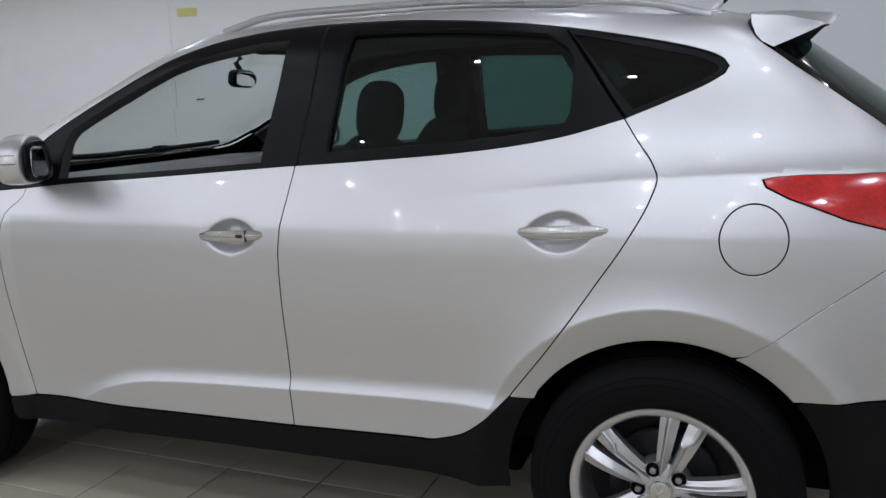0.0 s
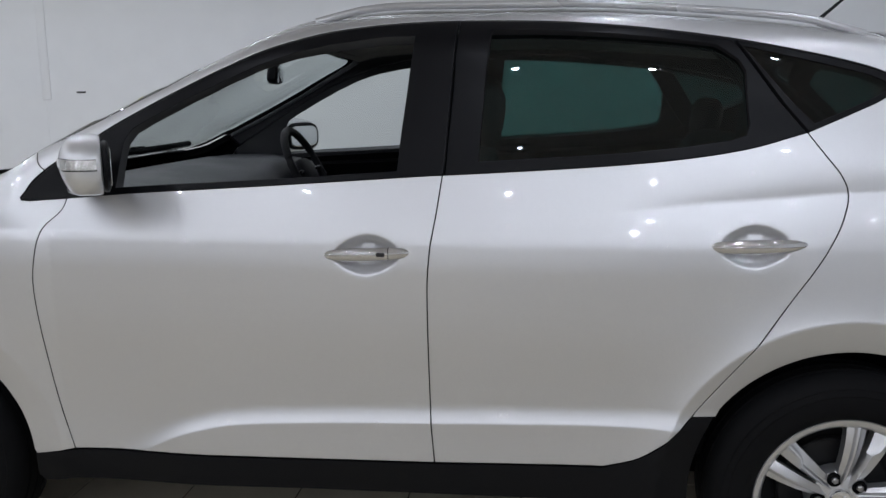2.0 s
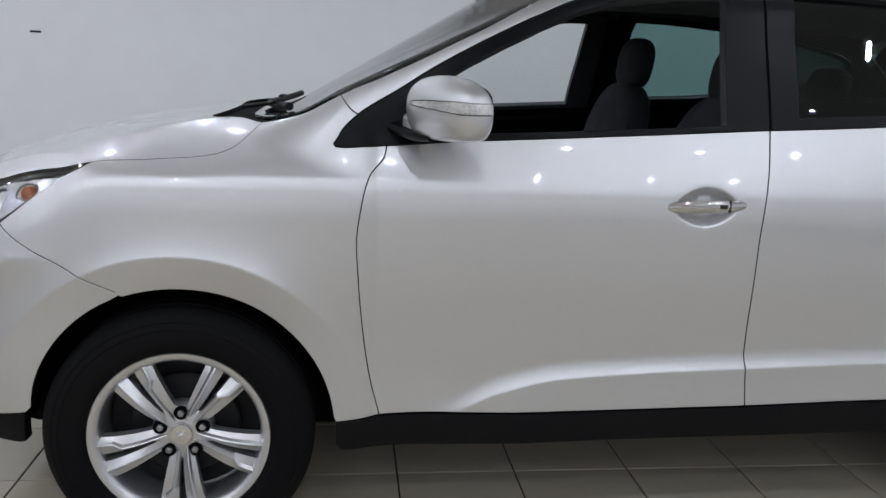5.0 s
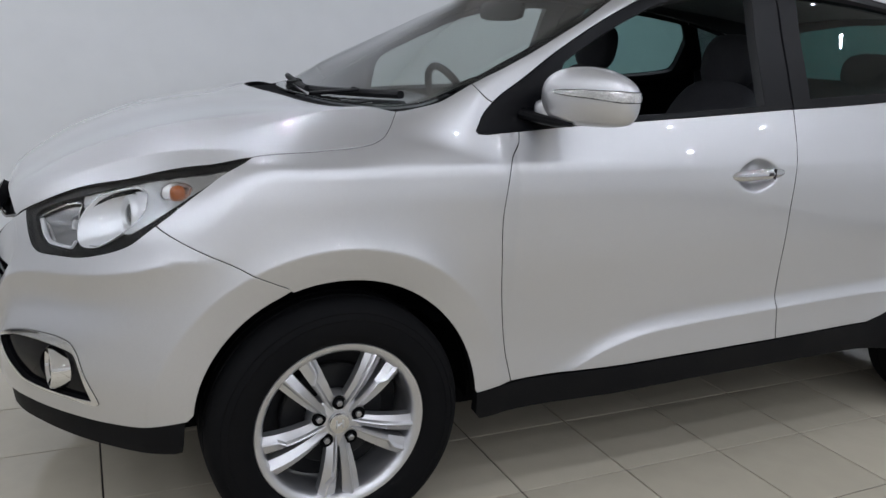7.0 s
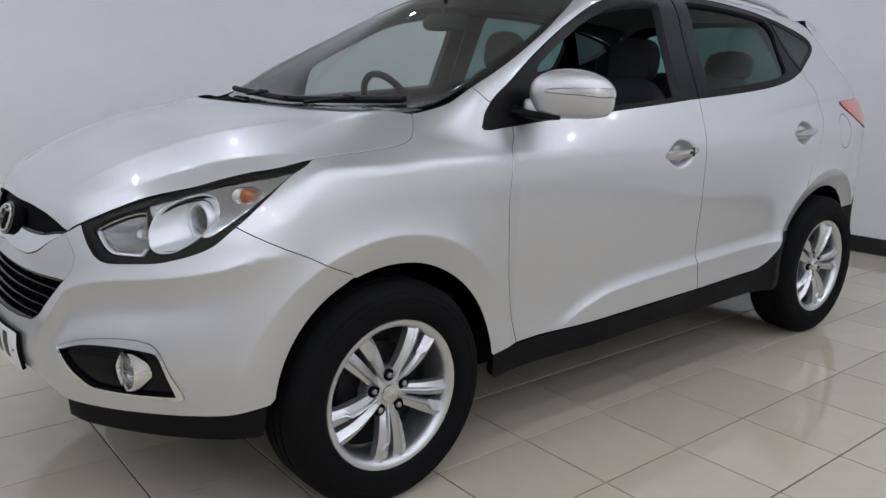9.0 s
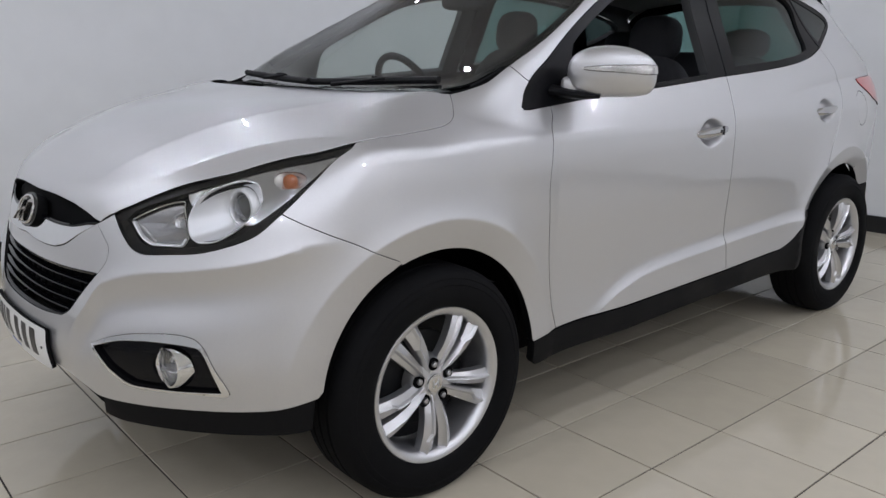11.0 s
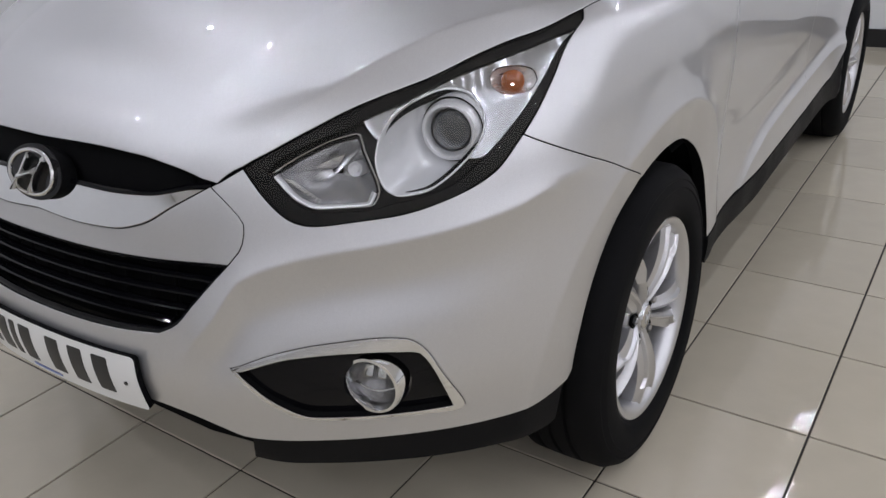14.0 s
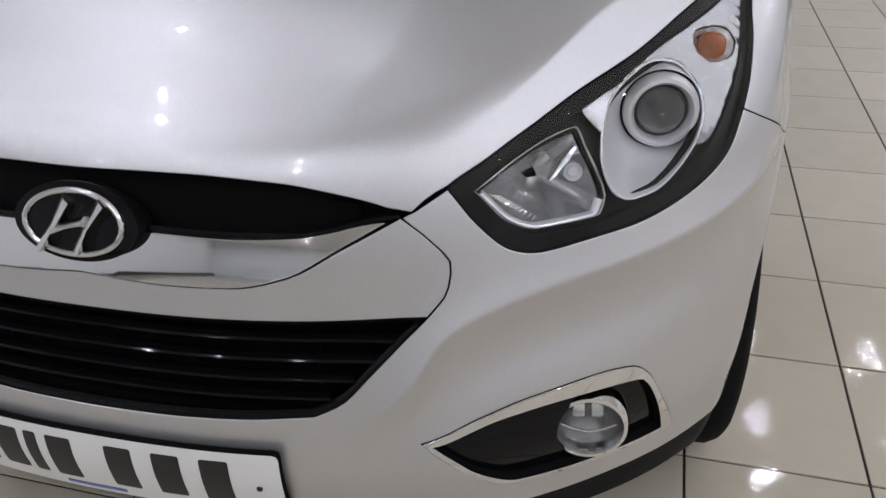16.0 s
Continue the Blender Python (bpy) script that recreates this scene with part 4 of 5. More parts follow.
def front_lip(flip):
    low = sl([(-0.42, 0.845, 0.31), (-0.563, 0.745, 0.315), (-0.682, 0.605, 0.317), (-0.750, 0.490, 0.320), (-0.784, 0.425, 0.332)])
    o = [q for q in sl(lip_top)[:-1] if q[1] > 0.428] + [(-0.392, 0.862, 0.402), (-0.40, 0.85, 0.315)] + low
    return skin("front_lip", "nose", left(o), CLAD, car, "black plastic lower lip", sink=0.006, flip=flip)


both(front_lip)


lamp_inner = [(-0.697, 0.486, 0.866), (-0.696, 0.533, 0.819), (-0.684, 0.562, 0.803), (-0.640, 0.634, 0.802), (-0.612, 0.660, 0.809), (-0.590, 0.682, 0.813), (-0.540, 0.731, 0.829), (-0.490, 0.765, 0.866), (-0.450, 0.790, 0.900), (-0.400, 0.806, 0.938), (-0.345, 0.810, 0.975), (-0.285, 0.803, 1.010), (-0.236, 0.796, 1.029), (-0.262, 0.782, 1.023), (-0.351, 0.735, 1.004), (-0.440, 0.688, 0.984), (-0.523, 0.637, 0.956), (-0.578, 0.596, 0.936), (-0.625, 0.557, 0.916), (-0.661, 0.522, 0.899), (-0.683, 0.500, 0.885)]


def set_in(mode, p, sink):
    """Places of the left side put on the form and then sunk below it."""
    q = from_uv(mode, [to_uv(mode, v) for v in p])
    return q - sink * body_normal(q)


def aim(p, d):
    """A pose at p whose -y axis points along d."""
    return Matrix.Translation(Vector(p)) @ Vector((0, -1, 0)).rotation_difference(Vector(d).normalized()).to_matrix().to_4x4()


def mirrored(ob, flip):
    """Carry a part of the left side over to the right."""
    if flip:
        ob.data.transform(Matrix.Diagonal((1, -1, 1, 1)) @ ob.matrix_basis)
        ob.data.flip_normals()
        ob.matrix_basis = Matrix.Identity(4)
    return ob


BOWL = [(-0.590, -0.624, 0.880), (-0.576, -0.622, 0.906), (-0.556, -0.624, 0.930), (-0.528, -0.634, 0.949), (-0.494, -0.651, 0.962), (-0.460, -0.676, 0.970), (-0.436, -0.706, 0.961), (-0.438, -0.731, 0.934), (-0.465, -0.745, 0.898), (-0.503, -0.737, 0.866), (-0.540, -0.718, 0.839), (-0.566, -0.694, 0.824), (-0.587, -0.667, 0.821), (-0.598, -0.645, 0.833), (-0.597, -0.631, 0.859)]
WINK = [(-0.363, -0.798, 0.967), (-0.377, -0.798, 0.958), (-0.394, -0.790, 0.952), (-0.411, -0.775, 0.952), (-0.422, -0.759, 0.957), (-0.424, -0.745, 0.966), (-0.418, -0.737, 0.977), (-0.404, -0.737, 0.986), (-0.386, -0.745, 0.990), (-0.370, -0.760, 0.990), (-0.360, -0.776, 0.986), (-0.357, -0.791, 0.978)]
BEAM = [(-0.699, -0.490, 0.865), (-0.695, -0.535, 0.821), (-0.681, -0.567, 0.808), (-0.632, -0.638, 0.809), (-0.616, -0.643, 0.828), (-0.608, -0.629, 0.862), (-0.601, -0.611, 0.893), (-0.592, -0.594, 0.921), (-0.612, -0.572, 0.916), (-0.652, -0.535, 0.897)]


WINK_AT = np.array(WINK).mean(0)


def swirl(p):
    """Ring-shaped facets round the indicator."""
    d = p - WINK_AT * np.array([1, np.sign(p[:, 1].mean()) * -1, 1])
    r = np.linalg.norm(d, axis=1)
    turn = np.arctan2(d[:, 2], d[:, 0] - d[:, 1])
    return 0.0022 * np.abs(np.sin(r * 190)) + 0.0014 * np.abs(np.sin(turn * 9 + r * 60))


def headlight(flip):
    o = left(lamp_top + lamp_low[1:] + lamp_outer[1:-1])
    inner = left(smooth_line(lamp_inner + lamp_inner[:1], 0.012)[:-1])
    lamp = skin("headlight", "nose", o, LAMP_BLACK, car, "clear headlight in a black surround", holes=[inner], sink=0.010, gap=0.001, thick=0.03, flip=flip, step=0.012)
    skin("reflector_tray", "nose", inner, LAMP_BLACK, lamp, "dark lamp tray", holes=[smooth_line(q + q[:1], 0.012)[:-1] for q in (BOWL, BEAM, WINK)], sink=0.024, gap=-0.004, thick=0.006, flip=flip, step=0.010)
    side = smooth_line(left(lamp_inner[7:18]) + BOWL[1:10], 0.012)
    skin("side_reflector", "nose", side, TRAY, lamp, "faceted silver side reflector", holes=[smooth_line(WINK + WINK[:1], 0.012)[:-1]], sink=0.016, gap=0.002, thick=0.003, flip=flip, step=0.007,
         bulge=lambda p: swirl(p), own=True)
    skin("lens", "nose", o, LENS, lamp, "clear lens", sink=0.0, gap=0.002, thick=0.003, flip=flip, back=BARE).visible_shadow = False
    if flip:
        return lamp
    # projector and its bowl
    ahead = Vector((-0.975, -0.20, 0.06))
    c = Vector((-0.481, -0.694, 0.896))
    bm = bmesh.new()
    lathe(bm, [(0.036, 0.004), (0.038, -0.006), (0.041, -0.010), (0.046, -0.009), (0.049, -0.003), (0.0505, 0.004), (0.0505, 0.012), (0.048, 0.014), (0.036, 0.014)], 48)
    part("projector_ring", bm, REFLECTOR, lamp, "chrome projector ring", at=aim(c, ahead))
    bm = bmesh.new()
    lathe(bm, [(0.0, -0.012), (0.013, -0.0105), (0.024, -0.006), (0.031, 0.0), (0.0355, 0.008), (0.0355, 0.02)], 40)
    part("projector_lens", bm, LENS_BALL, lamp, "thick glass projector lens", at=aim(c, ahead))
    bm = bmesh.new()
    ov = BOWL
    ovs = smooth_line(ov + ov[:1], 0.012)[:-1]
    rim = set_in("nose", ovs, 0.016)
    n = len(rim)
    ax = np.array(ahead.normalized())
    flat = rim - np.array(c)
    flat = flat - np.outer(flat @ ax, ax)
    ring = np.array(c) + 0.054 * flat / np.linalg.norm(flat, axis=1)[:, None] - 0.010 * ax
    rows = [[bm.verts.new(p) for p in rim + (ring - rim) * k - ax * 0.022 * math.sin(math.pi * k) * (1 - 0.3 * k)] for k in (0.0, 0.12, 0.3, 0.5, 0.7, 0.86, 1.0)]
    for a, b in zip(rows[:-1], rows[1:]):
        for k in range(n):
            bm.faces.new((a[k], a[(k + 1) % n], b[(k + 1) % n], b[k]))
    part("bowl", bm, REFLECTOR, lamp, "oval silver reflector bowl")
    bm = bmesh.new()
    tube(bm, rim, 0.0018, 8, closed=True)
    part("bowl_rim", bm, REFLECTOR, lamp)
    # main beam reflector
    ls = BEAM
    lss = smooth_line(ls + ls[:1], 0.012)[:-1]
    rim, deep = set_in("nose", lss, 0.022), set_in("nose", lss, 0.055)
    mid = deep.mean(0)
    n = len(rim)
    bm = bmesh.new()
    rows = [[bm.verts.new(p) for p in rim], [bm.verts.new(mid + (p - mid) * 0.86) for p in deep * 0.6 + rim * 0.4], [bm.verts.new(mid + (p - mid) * 0.5 + np.array([0.02, 0.01, 0])) for p in deep], [bm.verts.new(mid + (p - mid) * 0.12 + np.array([0.028, 0.014, 0])) for p in deep]]
    for a, b in zip(rows[:-1], rows[1:]):
        for k in range(n):
            bm.faces.new((a[k], a[(k + 1) % n], b[(k + 1) % n], b[k]))
    part("main_beam_reflector", bm, BEAM_GREY, lamp, "silver main beam reflector")
    bm = bmesh.new()
    tube(bm, rim, 0.0018, 8, closed=True)
    part("reflector_rim", bm, CHROME, lamp)
    edge = smooth_line([lss[0]] + BEAM[1:5], 0.008)
    bm = bmesh.new()
    tube(bm, set_in("nose", [mid + (np.array(p) - mid) * 0.90 for p in edge], 0.024), 0.0062, 8, flat=0.6)
    part("beam_trim", bm, REFLECTOR, lamp, "silver trim round the main beam")
    ribs = np.linspace(0.08, 0.92, 10)
    a0, a1 = np.array(BEAM[0]), np.array(BEAM[2])
    for k in ribs:
        p = a0 + (a1 - a0) * k
        q = p + (mid - p) * 0.18
        r = p + (mid - p) * 0.38
        bm = bmesh.new()
        tube(bm, set_in("nose", [q, r], 0.030), 0.0022, 6)
        part("rib", bm, SATIN, lamp)
    for off, rad in ((0.0, 0.012), (0.026, 0.009)):
        bm = bmesh.new()
        lathe(bm, [(0.0, -0.006), (rad * 0.45, -0.006), (rad * 0.5, 0.0), (rad * 0.8, -0.002), (rad, -0.006), (rad, 0.03)], 24)
        part("bulb_holder", bm, REFLECTOR, lamp, "silver bulb holder", at=aim(set_in("nose", [(-0.618 + off, -0.602 - off * 0.6, 0.868 + off)], 0.034)[0], (-0.9, -0.3, 0.25)))
    bm = bmesh.new()
    tube(bm, set_in("nose", [(-0.640, -0.575, 0.862), (-0.626, -0.590, 0.884), (-0.606, -0.600, 0.898)], 0.032), [0.004, 0.011, 0.005], 6, flat=0.5)
    part("holder_bracket", bm, TRAY, lamp)
    # indicator
    ws = smooth_line(WINK + WINK[:1], 0.010)[:-1]
    rim = set_in("nose", ws, 0.0165)
    n = len(rim)
    q = set_in("nose", [WINK_AT], 0.036)[0]
    bm = bmesh.new()
    rows = [[bm.verts.new(p) for p in rim + (q - rim) * k + np.array((0.004, 0.002, 0)) * math.sin(math.pi * k)] for k in (0.0, 0.15, 0.35, 0.6, 0.8)]
    for a, b in zip(rows[:-1], rows[1:]):
        for k in range(n):
            bm.faces.new((a[k], a[(k + 1) % n], b[(k + 1) % n], b[k]))
    bm.faces.new(rows[-1])
    part("indicator_reflector", bm, INDICATOR, lamp, "clear indicator bowl")
    bm = bmesh.new()
    puff(bm, 0, 0, 0, 0.019, 0.020, 0.020, 2.2)
    part("indicator_bulb", bm, AMBER, lamp, "amber indicator bulb", at=pose(*set_in("nose", [WINK_AT], 0.022)[0]))
    return lamp


both(headlight)


def fog_light(flip):
    bez = skin("fog_bezel", "nose", fog_l, CHROME, car, "chrome trimmed fog light recess", holes=[left(sl(fog_hole + fog_hole[:1], 0.012)[:-1])], step=0.008, gap=0.001, thick=0.02, sink=-0.002, flip=flip)
    c, d = Vector((-0.676, -0.641, 0.506)), Vector((-0.985, -0.16, 0.04)).normalized()
    across = d.cross(Vector((0, 0, 1))).normalized()
    rise = across.cross(d)
    seat_ring = [tuple(c + 0.055 * (across * math.cos(a) + rise * math.sin(a))) for a in np.linspace(0, 2 * math.pi, 36, endpoint=False)]
    skin("fog_recess", "nose", left(fog_hole), GLOSS_BLACK, bez, "gloss black insert", holes=[seat_ring], gap=-0.003, thick=0.01, sink=0.013, flip=flip, step=0.012)
    bm = bmesh.new()
    lathe(bm, [(0.043, 0.01), (0.044, -0.006), (0.047, -0.013), (0.052, -0.012), (0.055, -0.004), (0.0555, 0.05), (0.0, 0.05)], 48)
    ring = mirrored(part("fog_ring", bm, CHROME, bez, "chrome ring of the fog light", at=aim(c, d)), flip)
    if flip:
        return bez
    bm = bmesh.new()
    lathe(bm, [(0.0, 0.036), (0.014, 0.034), (0.030, 0.024), (0.043, 0.006)], 36)
    part("fog_reflector", bm, SATIN_DARK, bez, "silver fog light reflector", at=aim(c, d))
    bm = bmesh.new()
    lathe(bm, [(0.0, -0.010), (0.017, -0.009), (0.033, -0.006), (0.044, 0.0)], 36)
    ob = part("fog_lens", bm, LENS, bez, "clear round fog lens", at=aim(c, d))
    ob.visible_shadow = False
    for x in (-0.014, 0.012):
        bm = bmesh.new()
        box(bm, x - 0.009, x + 0.009, -0.003, 0.012, 0.006, 0.028, 0.003)
        part("fog_facet", bm, SATIN, bez, at=aim(c, d) @ pose(0, 0.004, 0, -28, 0, 0))
    bm = bmesh.new()
    tube(bm, [(-0.038, 0.004, -0.006), (-0.018, 0.0, -0.012), (0, -0.002, -0.014), (0.018, 0.0, -0.012), (0.038, 0.004, -0.006)], 0.0022, 6)
    part("fog_baffle", bm, SATIN, bez, at=aim(c, d))
    return bez


both(fog_light)

# grille bars, badge, number plate
def nose_line(half_width, z, sink, n=30):
    """Places across the nose at one height."""
    phi = np.linspace(-half_width, half_width, n)
    q = from_uv("nose", np.stack([phi * NOSE_K, np.full(n, z)], 1))
    return q - sink * body_normal(q)


for z, w in ((0.692, 0.305), (0.665, 0.285), (0.638, 0.262), (0.612, 0.238)):
    bm = bmesh.new()
    tube(bm, nose_line(w, z, 0.018), 0.011, 10, flat=0.42)
    part("grille_bar", bm, GLOSS_BLACK, car, "gloss black grille bar")
for k in range(-5, 6):
    bm = bmesh.new()
    ph = k * 0.045
    q = from_uv("nose", np.array([[ph * NOSE_K, z] for z in (0.592, 0.63, 0.67, 0.712)]))
    tube(bm, q - 0.048 * body_normal(q), 0.004, 6)
    part("grille_rib", bm, INNER, car)
bm = bmesh.new()
tube(bm, [p - 0.012 * q for p, q in ((np.array(v), body_normal(np.array([v]))[0]) for v in from_uv("nose", resample([to_uv("nose", v) for v in symmetric(low_half)], 0.02)))], 0.008, 8, closed=True)
part("grille_rim", bm, GLOSS_BLACK, car)
bm = bmesh.new()
tube(bm, [p - 0.010 * q for p, q in ((np.array(v), body_normal(np.array([v]))[0]) for v in (mirror(sl(strip_up))[::-1] + sl(strip_up)[1:]))], 0.006, 8)
part("grille_rim", bm, GLOSS_BLACK, car, "gloss black rim of the upper grille")


def on_nose(yz, out):
    """Places on the nose at given widths and heights, lifted outwards."""
    yz = np.array(yz, float)
    ph = np.arctan2(-yz[:, 0], PIVOT + 0.85)
    for _ in range(5):
        q = from_uv("nose", np.stack([ph * NOSE_K, yz[:, 1]], 1))
        ph = np.arctan2(-yz[:, 0], PIVOT - q[:, 0])
    return q + out * body_normal(q)


BY, BZ = -0.010, 0.829
oval = [(math.cos(a), math.sin(a)) for a in np.linspace(0, 2 * math.pi, 48, endpoint=False)]
badge = skin("badge_base", "nose", [tuple(q) for q in on_nose([(BY + 0.088 * c, BZ + 0.047 * s) for c, s in oval], 0.0)], GLOSS_BLACK, car, "black oval badge base", step=0.012, sink=-0.010,
             bulge=lambda p: 0.006 * np.clip(1 - ((p[:, 1] - BY) / 0.088) ** 2 - ((p[:, 2] - BZ) / 0.047) ** 2, 0, 1) ** 0.5)
bm = bmesh.new()
tube(bm, on_nose([(BY + 0.067 * c, BZ + 0.035 * s) for c, s in oval], 0.0150), 0.0040, 10, closed=True)
part("badge_ring", bm, SATIN, badge, "silver oval ring")
for sg in (-1, 1):
    bm = bmesh.new()
    tube(bm, on_nose([(BY + sg * 0.025 + 0.018, BZ - 0.027), (BY + sg * 0.022, BZ), (BY + sg * 0.025 - 0.018, BZ + 0.027)], 0.0170), [0.019, 0.014, 0.019], 8, flat=0.32)
    part("badge_blade", bm, SATIN, badge)
bm = bmesh.new()
tube(bm, on_nose([(BY - 0.022, BZ + 0.006), (BY, BZ), (BY + 0.022, BZ - 0.006)], 0.0175), [0.016, 0.012, 0.016], 8, flat=0.36)
part("badge_blade", bm, SATIN, badge)


def nose_patch(name, y0, y1, z0, z1, mat, parent, label, sink, thick, r=0.006):
    """A patch of the nose between two widths and heights, with rounded corners."""
    yz = np.array([(cy + r * math.cos(radians(a0 + a)), cz + r * math.sin(radians(a0 + a)))
                   for cy, cz, a0 in ((y1 - r, z1 - r, 0), (y0 + r, z1 - r, 90), (y0 + r, z0 + r, 180), (y1 - r, z0 + r, 270)) for a in (0, 45, 90)])
    out = [tuple(v) for v in on_nose(yz, 0.0)]
    return skin(name, "nose", out, mat, parent, label, step=0.012, gap=0.0, thick=thick, sink=sink, lip=0.0)


plate = nose_patch("number_plate", -0.256, 0.256, 0.430, 0.541, WHITE_PLATE, car, "white number plate with plain black bars", -0.016, 0.012, 0.008)
for y in (0.205, 0.150, 0.108, 0.062, -0.030, -0.100, -0.168):
    wide = 0.006 if y == 0.108 else 0.016
    nose_patch("plate_bar", y - wide - 0.004, y + wide + 0.004, 0.455, 0.527, INK, plate, "black bar", -0.0166, 0.001, 0.003)
nose_patch("plate_bar", -0.02, 0.075, 0.437, 0.444, BLUE_INK, plate, "small blue bar", -0.0166, 0.001, 0.001)
for y in (-0.226, 0.24):
    nose_patch("plate_screw", y - 0.004, y + 0.004, 0.483, 0.491, INK, plate, "black screw cap", -0.0175, 0.002, 0.0035)

# ---- wheels ----
def build_wheel():
    """A wheel about its hub, with its outer face towards -y."""
    w = thing("wheel", "", "")
    tyre = bmesh.new()
    lathe(tyre, [(0.228, 0.09), (0.235, 0.1), (0.27, 0.108), (0.31, 0.104), (0.335, 0.092), (0.347, 0.07), (0.348, 0.046), (0.341, 0.044), (0.341, 0.036), (0.3485, 0.034), (0.349, 0.005), (0.342, 0.004), (0.342, -0.004), (0.349, -0.005), (0.3485, -0.034), (0.341, -0.036), (0.341, -0.044), (0.348, -0.046), (0.347, -0.07), (0.335, -0.092), (0.325, -0.1005), (0.318, -0.1045), (0.315, -0.1035), (0.31, -0.106), (0.300, -0.1095), (0.297, -0.108), (0.285, -0.110), (0.262, -0.110), (0.245, -0.106), (0.236, -0.099), (0.228, -0.09)], 96)
    part("tyre", tyre, RUBBER, w, "black rubber tyre")
    rim = bmesh.new()
    lathe(rim, [(0.222, 0.08), (0.205, 0.05), (0.2, 0.0), (0.202, -0.05), (0.204, -0.070), (0.207, -0.082), (0.214, -0.092), (0.222, -0.097), (0.231, -0.098), (0.2345, -0.094), (0.233, -0.088), (0.222, -0.08)], 96)
    part("rim", rim, ALLOY, w, "silver alloy rim")
    disc = bmesh.new()
    lathe(disc, [(0.02, -0.01), (0.14, -0.01), (0.145, -0.005), (0.145, 0.012), (0.02, 0.012)], 64)
    part("brake_disc", disc, DARK_METAL, w)
    back = bmesh.new()
    lathe(back, [(0.02, 0.03), (0.2, 0.03), (0.2, 0.035), (0.02, 0.035)], 48)
    part("brake_shield", back, DARK_METAL, w)
    for k in range(5):
        for side in (-1, 1):
            bm = bmesh.new()
            rows = []
            for t in np.linspace(0, 1, 11):
                r = 0.036 + t * (0.221 - 0.036)
                off = 0.0135 + 0.0245 * t
                half = 0.0122 + 0.0138 * t ** 0.9
                face = -0.068 - 0.020 * math.sin(math.pi * min(1, t * 0.95)) ** 0.9 - 0.010 * t
                crest = -0.1 if side < 0 else -0.55 + 0.75 * float(sstep(0.62, 0.72, t))
                c = Vector((side * off, 0, r))
                row = []
                for q, dy in ((-1, 0.040), (-1, 0.012), (crest - 0.28, 0.004), (crest, -0.004), (crest + 0.2, -0.002), (crest + 0.42, 0.006), (1, 0.013), (1, 0.040)):
                    row.append(bm.verts.new(c + Vector((side * half * max(-1, min(1, q)), face + dy, 0))))
                rows.append(row)
            for a, b in zip(rows[:-1], rows[1:]):
                for j in range(len(a) - 1):
                    bm.faces.new((a[j], a[j + 1], b[j + 1], b[j]))
            bm.faces.new(rows[0])
            bm.faces.new(rows[-1])
            part("spoke", bm, ALLOY, w, at=pose(0, 0, 0, 0, 72 * k + 36, 0), angle=28)
    hub = bmesh.new()
    lathe(hub, [(0.0, -0.074), (0.030, -0.074), (0.032, -0.070), (0.036, -0.069), (0.066, -0.067), (0.075, -0.062), (0.080, -0.05), (0.08, -0.02), (0.0, -0.02)], 48)
    part("hub", hub, ALLOY, w)
    cap = bmesh.new()
    lathe(cap, [(0.0, -0.080), (0.020, -0.0795), (0.027, -0.078), (0.029, -0.074), (0.029, -0.07)], 40)
    part("centre_cap", cap, SATIN, w, "round centre cap")
    badge = bmesh.new()
    for x in (-0.009, 0.009):
        box(badge, x - 0.0025, x + 0.0025, -0.0815, -0.079, -0.011, 0.011, 0.001)
    tube(badge, [(-0.008, -0.0808, -0.003), (0.0, -0.0812, 0.0), (0.008, -0.0808, 0.003)], 0.0018, 6)
    part("cap_emblem", badge, ALLOY, w)
    for k in range(5):
        a = radians(90 + 72 * k + 36 * 0)
        seat, nut = bmesh.new(), bmesh.new()
        # black disc on the hub: the shade of the nut recess put into colour
        lathe(seat, [(0.0190, -0.0640), (0.0188, -0.0705), (0.0172, -0.0712), (0.0160, -0.0690), (0.0, -0.0690)], 24)
        part("nut_recess_shade", seat, INNER, w, at=pose(0.0572 * math.cos(a), 0, 0.0572 * math.sin(a)))
        lathe(nut, [(0.0, -0.079), (0.006, -0.079), (0.0090, -0.076), (0.0092, -0.062)], 6)
        part("wheel_nut", nut, STEEL, w, at=pose(0.0572 * math.cos(a), 0, 0.0572 * math.sin(a)), angle=20)
    return w


first = build_wheel()
first.parent = car
first.matrix_basis = pose(0, -0.795, 0.343)
for m in (pose(2.64, -0.795, 0.343, 0, -20, 0), pose(0, 0.795, 0.343, 0, 0, 180), pose(2.64, 0.795, 0.343, 0, 0, 180)):
    copy_thing(first, m)
for ax in AXLES:
    for sg in (-1, 1):
        bm = bmesh.new()
        lathe(bm, [(0.50, 0.075), (0.42, 0.045), (0.405, 0.0), (0.425, 0.07), (0.425, 0.30), (0.0, 0.30)], 40, arc=(-3, 182))
        ob = part("arch_liner", bm, INNER, car, "black wheel arch liner", at=pose(ax, sg * 0.815, 0.345, 0, 0, 0 if sg < 0 else 180))
# underbody
for q in ((0.46, 2.2, 0.62, 0.21, 0.42), (-0.295, 0.458, 0.52, 0.20, 0.6), (2.202, 3.3, 0.50, 0.22, 0.6), (-0.74, -0.602, 0.36, 0.38, 0.86)):
    bm = bmesh.new()
    box(bm, q[0], q[1], -q[2], q[2], q[3], q[4], 0.02)
    part("underbody", bm, INNER, car, "black underbody")

# added black tray that blocks lamp light and darkens the floor under the nose
bm = bmesh.new()
edge = [(-0.30, 0.66), (-0.43, 0.66), (-0.55, 0.585), (-0.66, 0.47), (-0.715, 0.38), (-0.735, 0.25)]
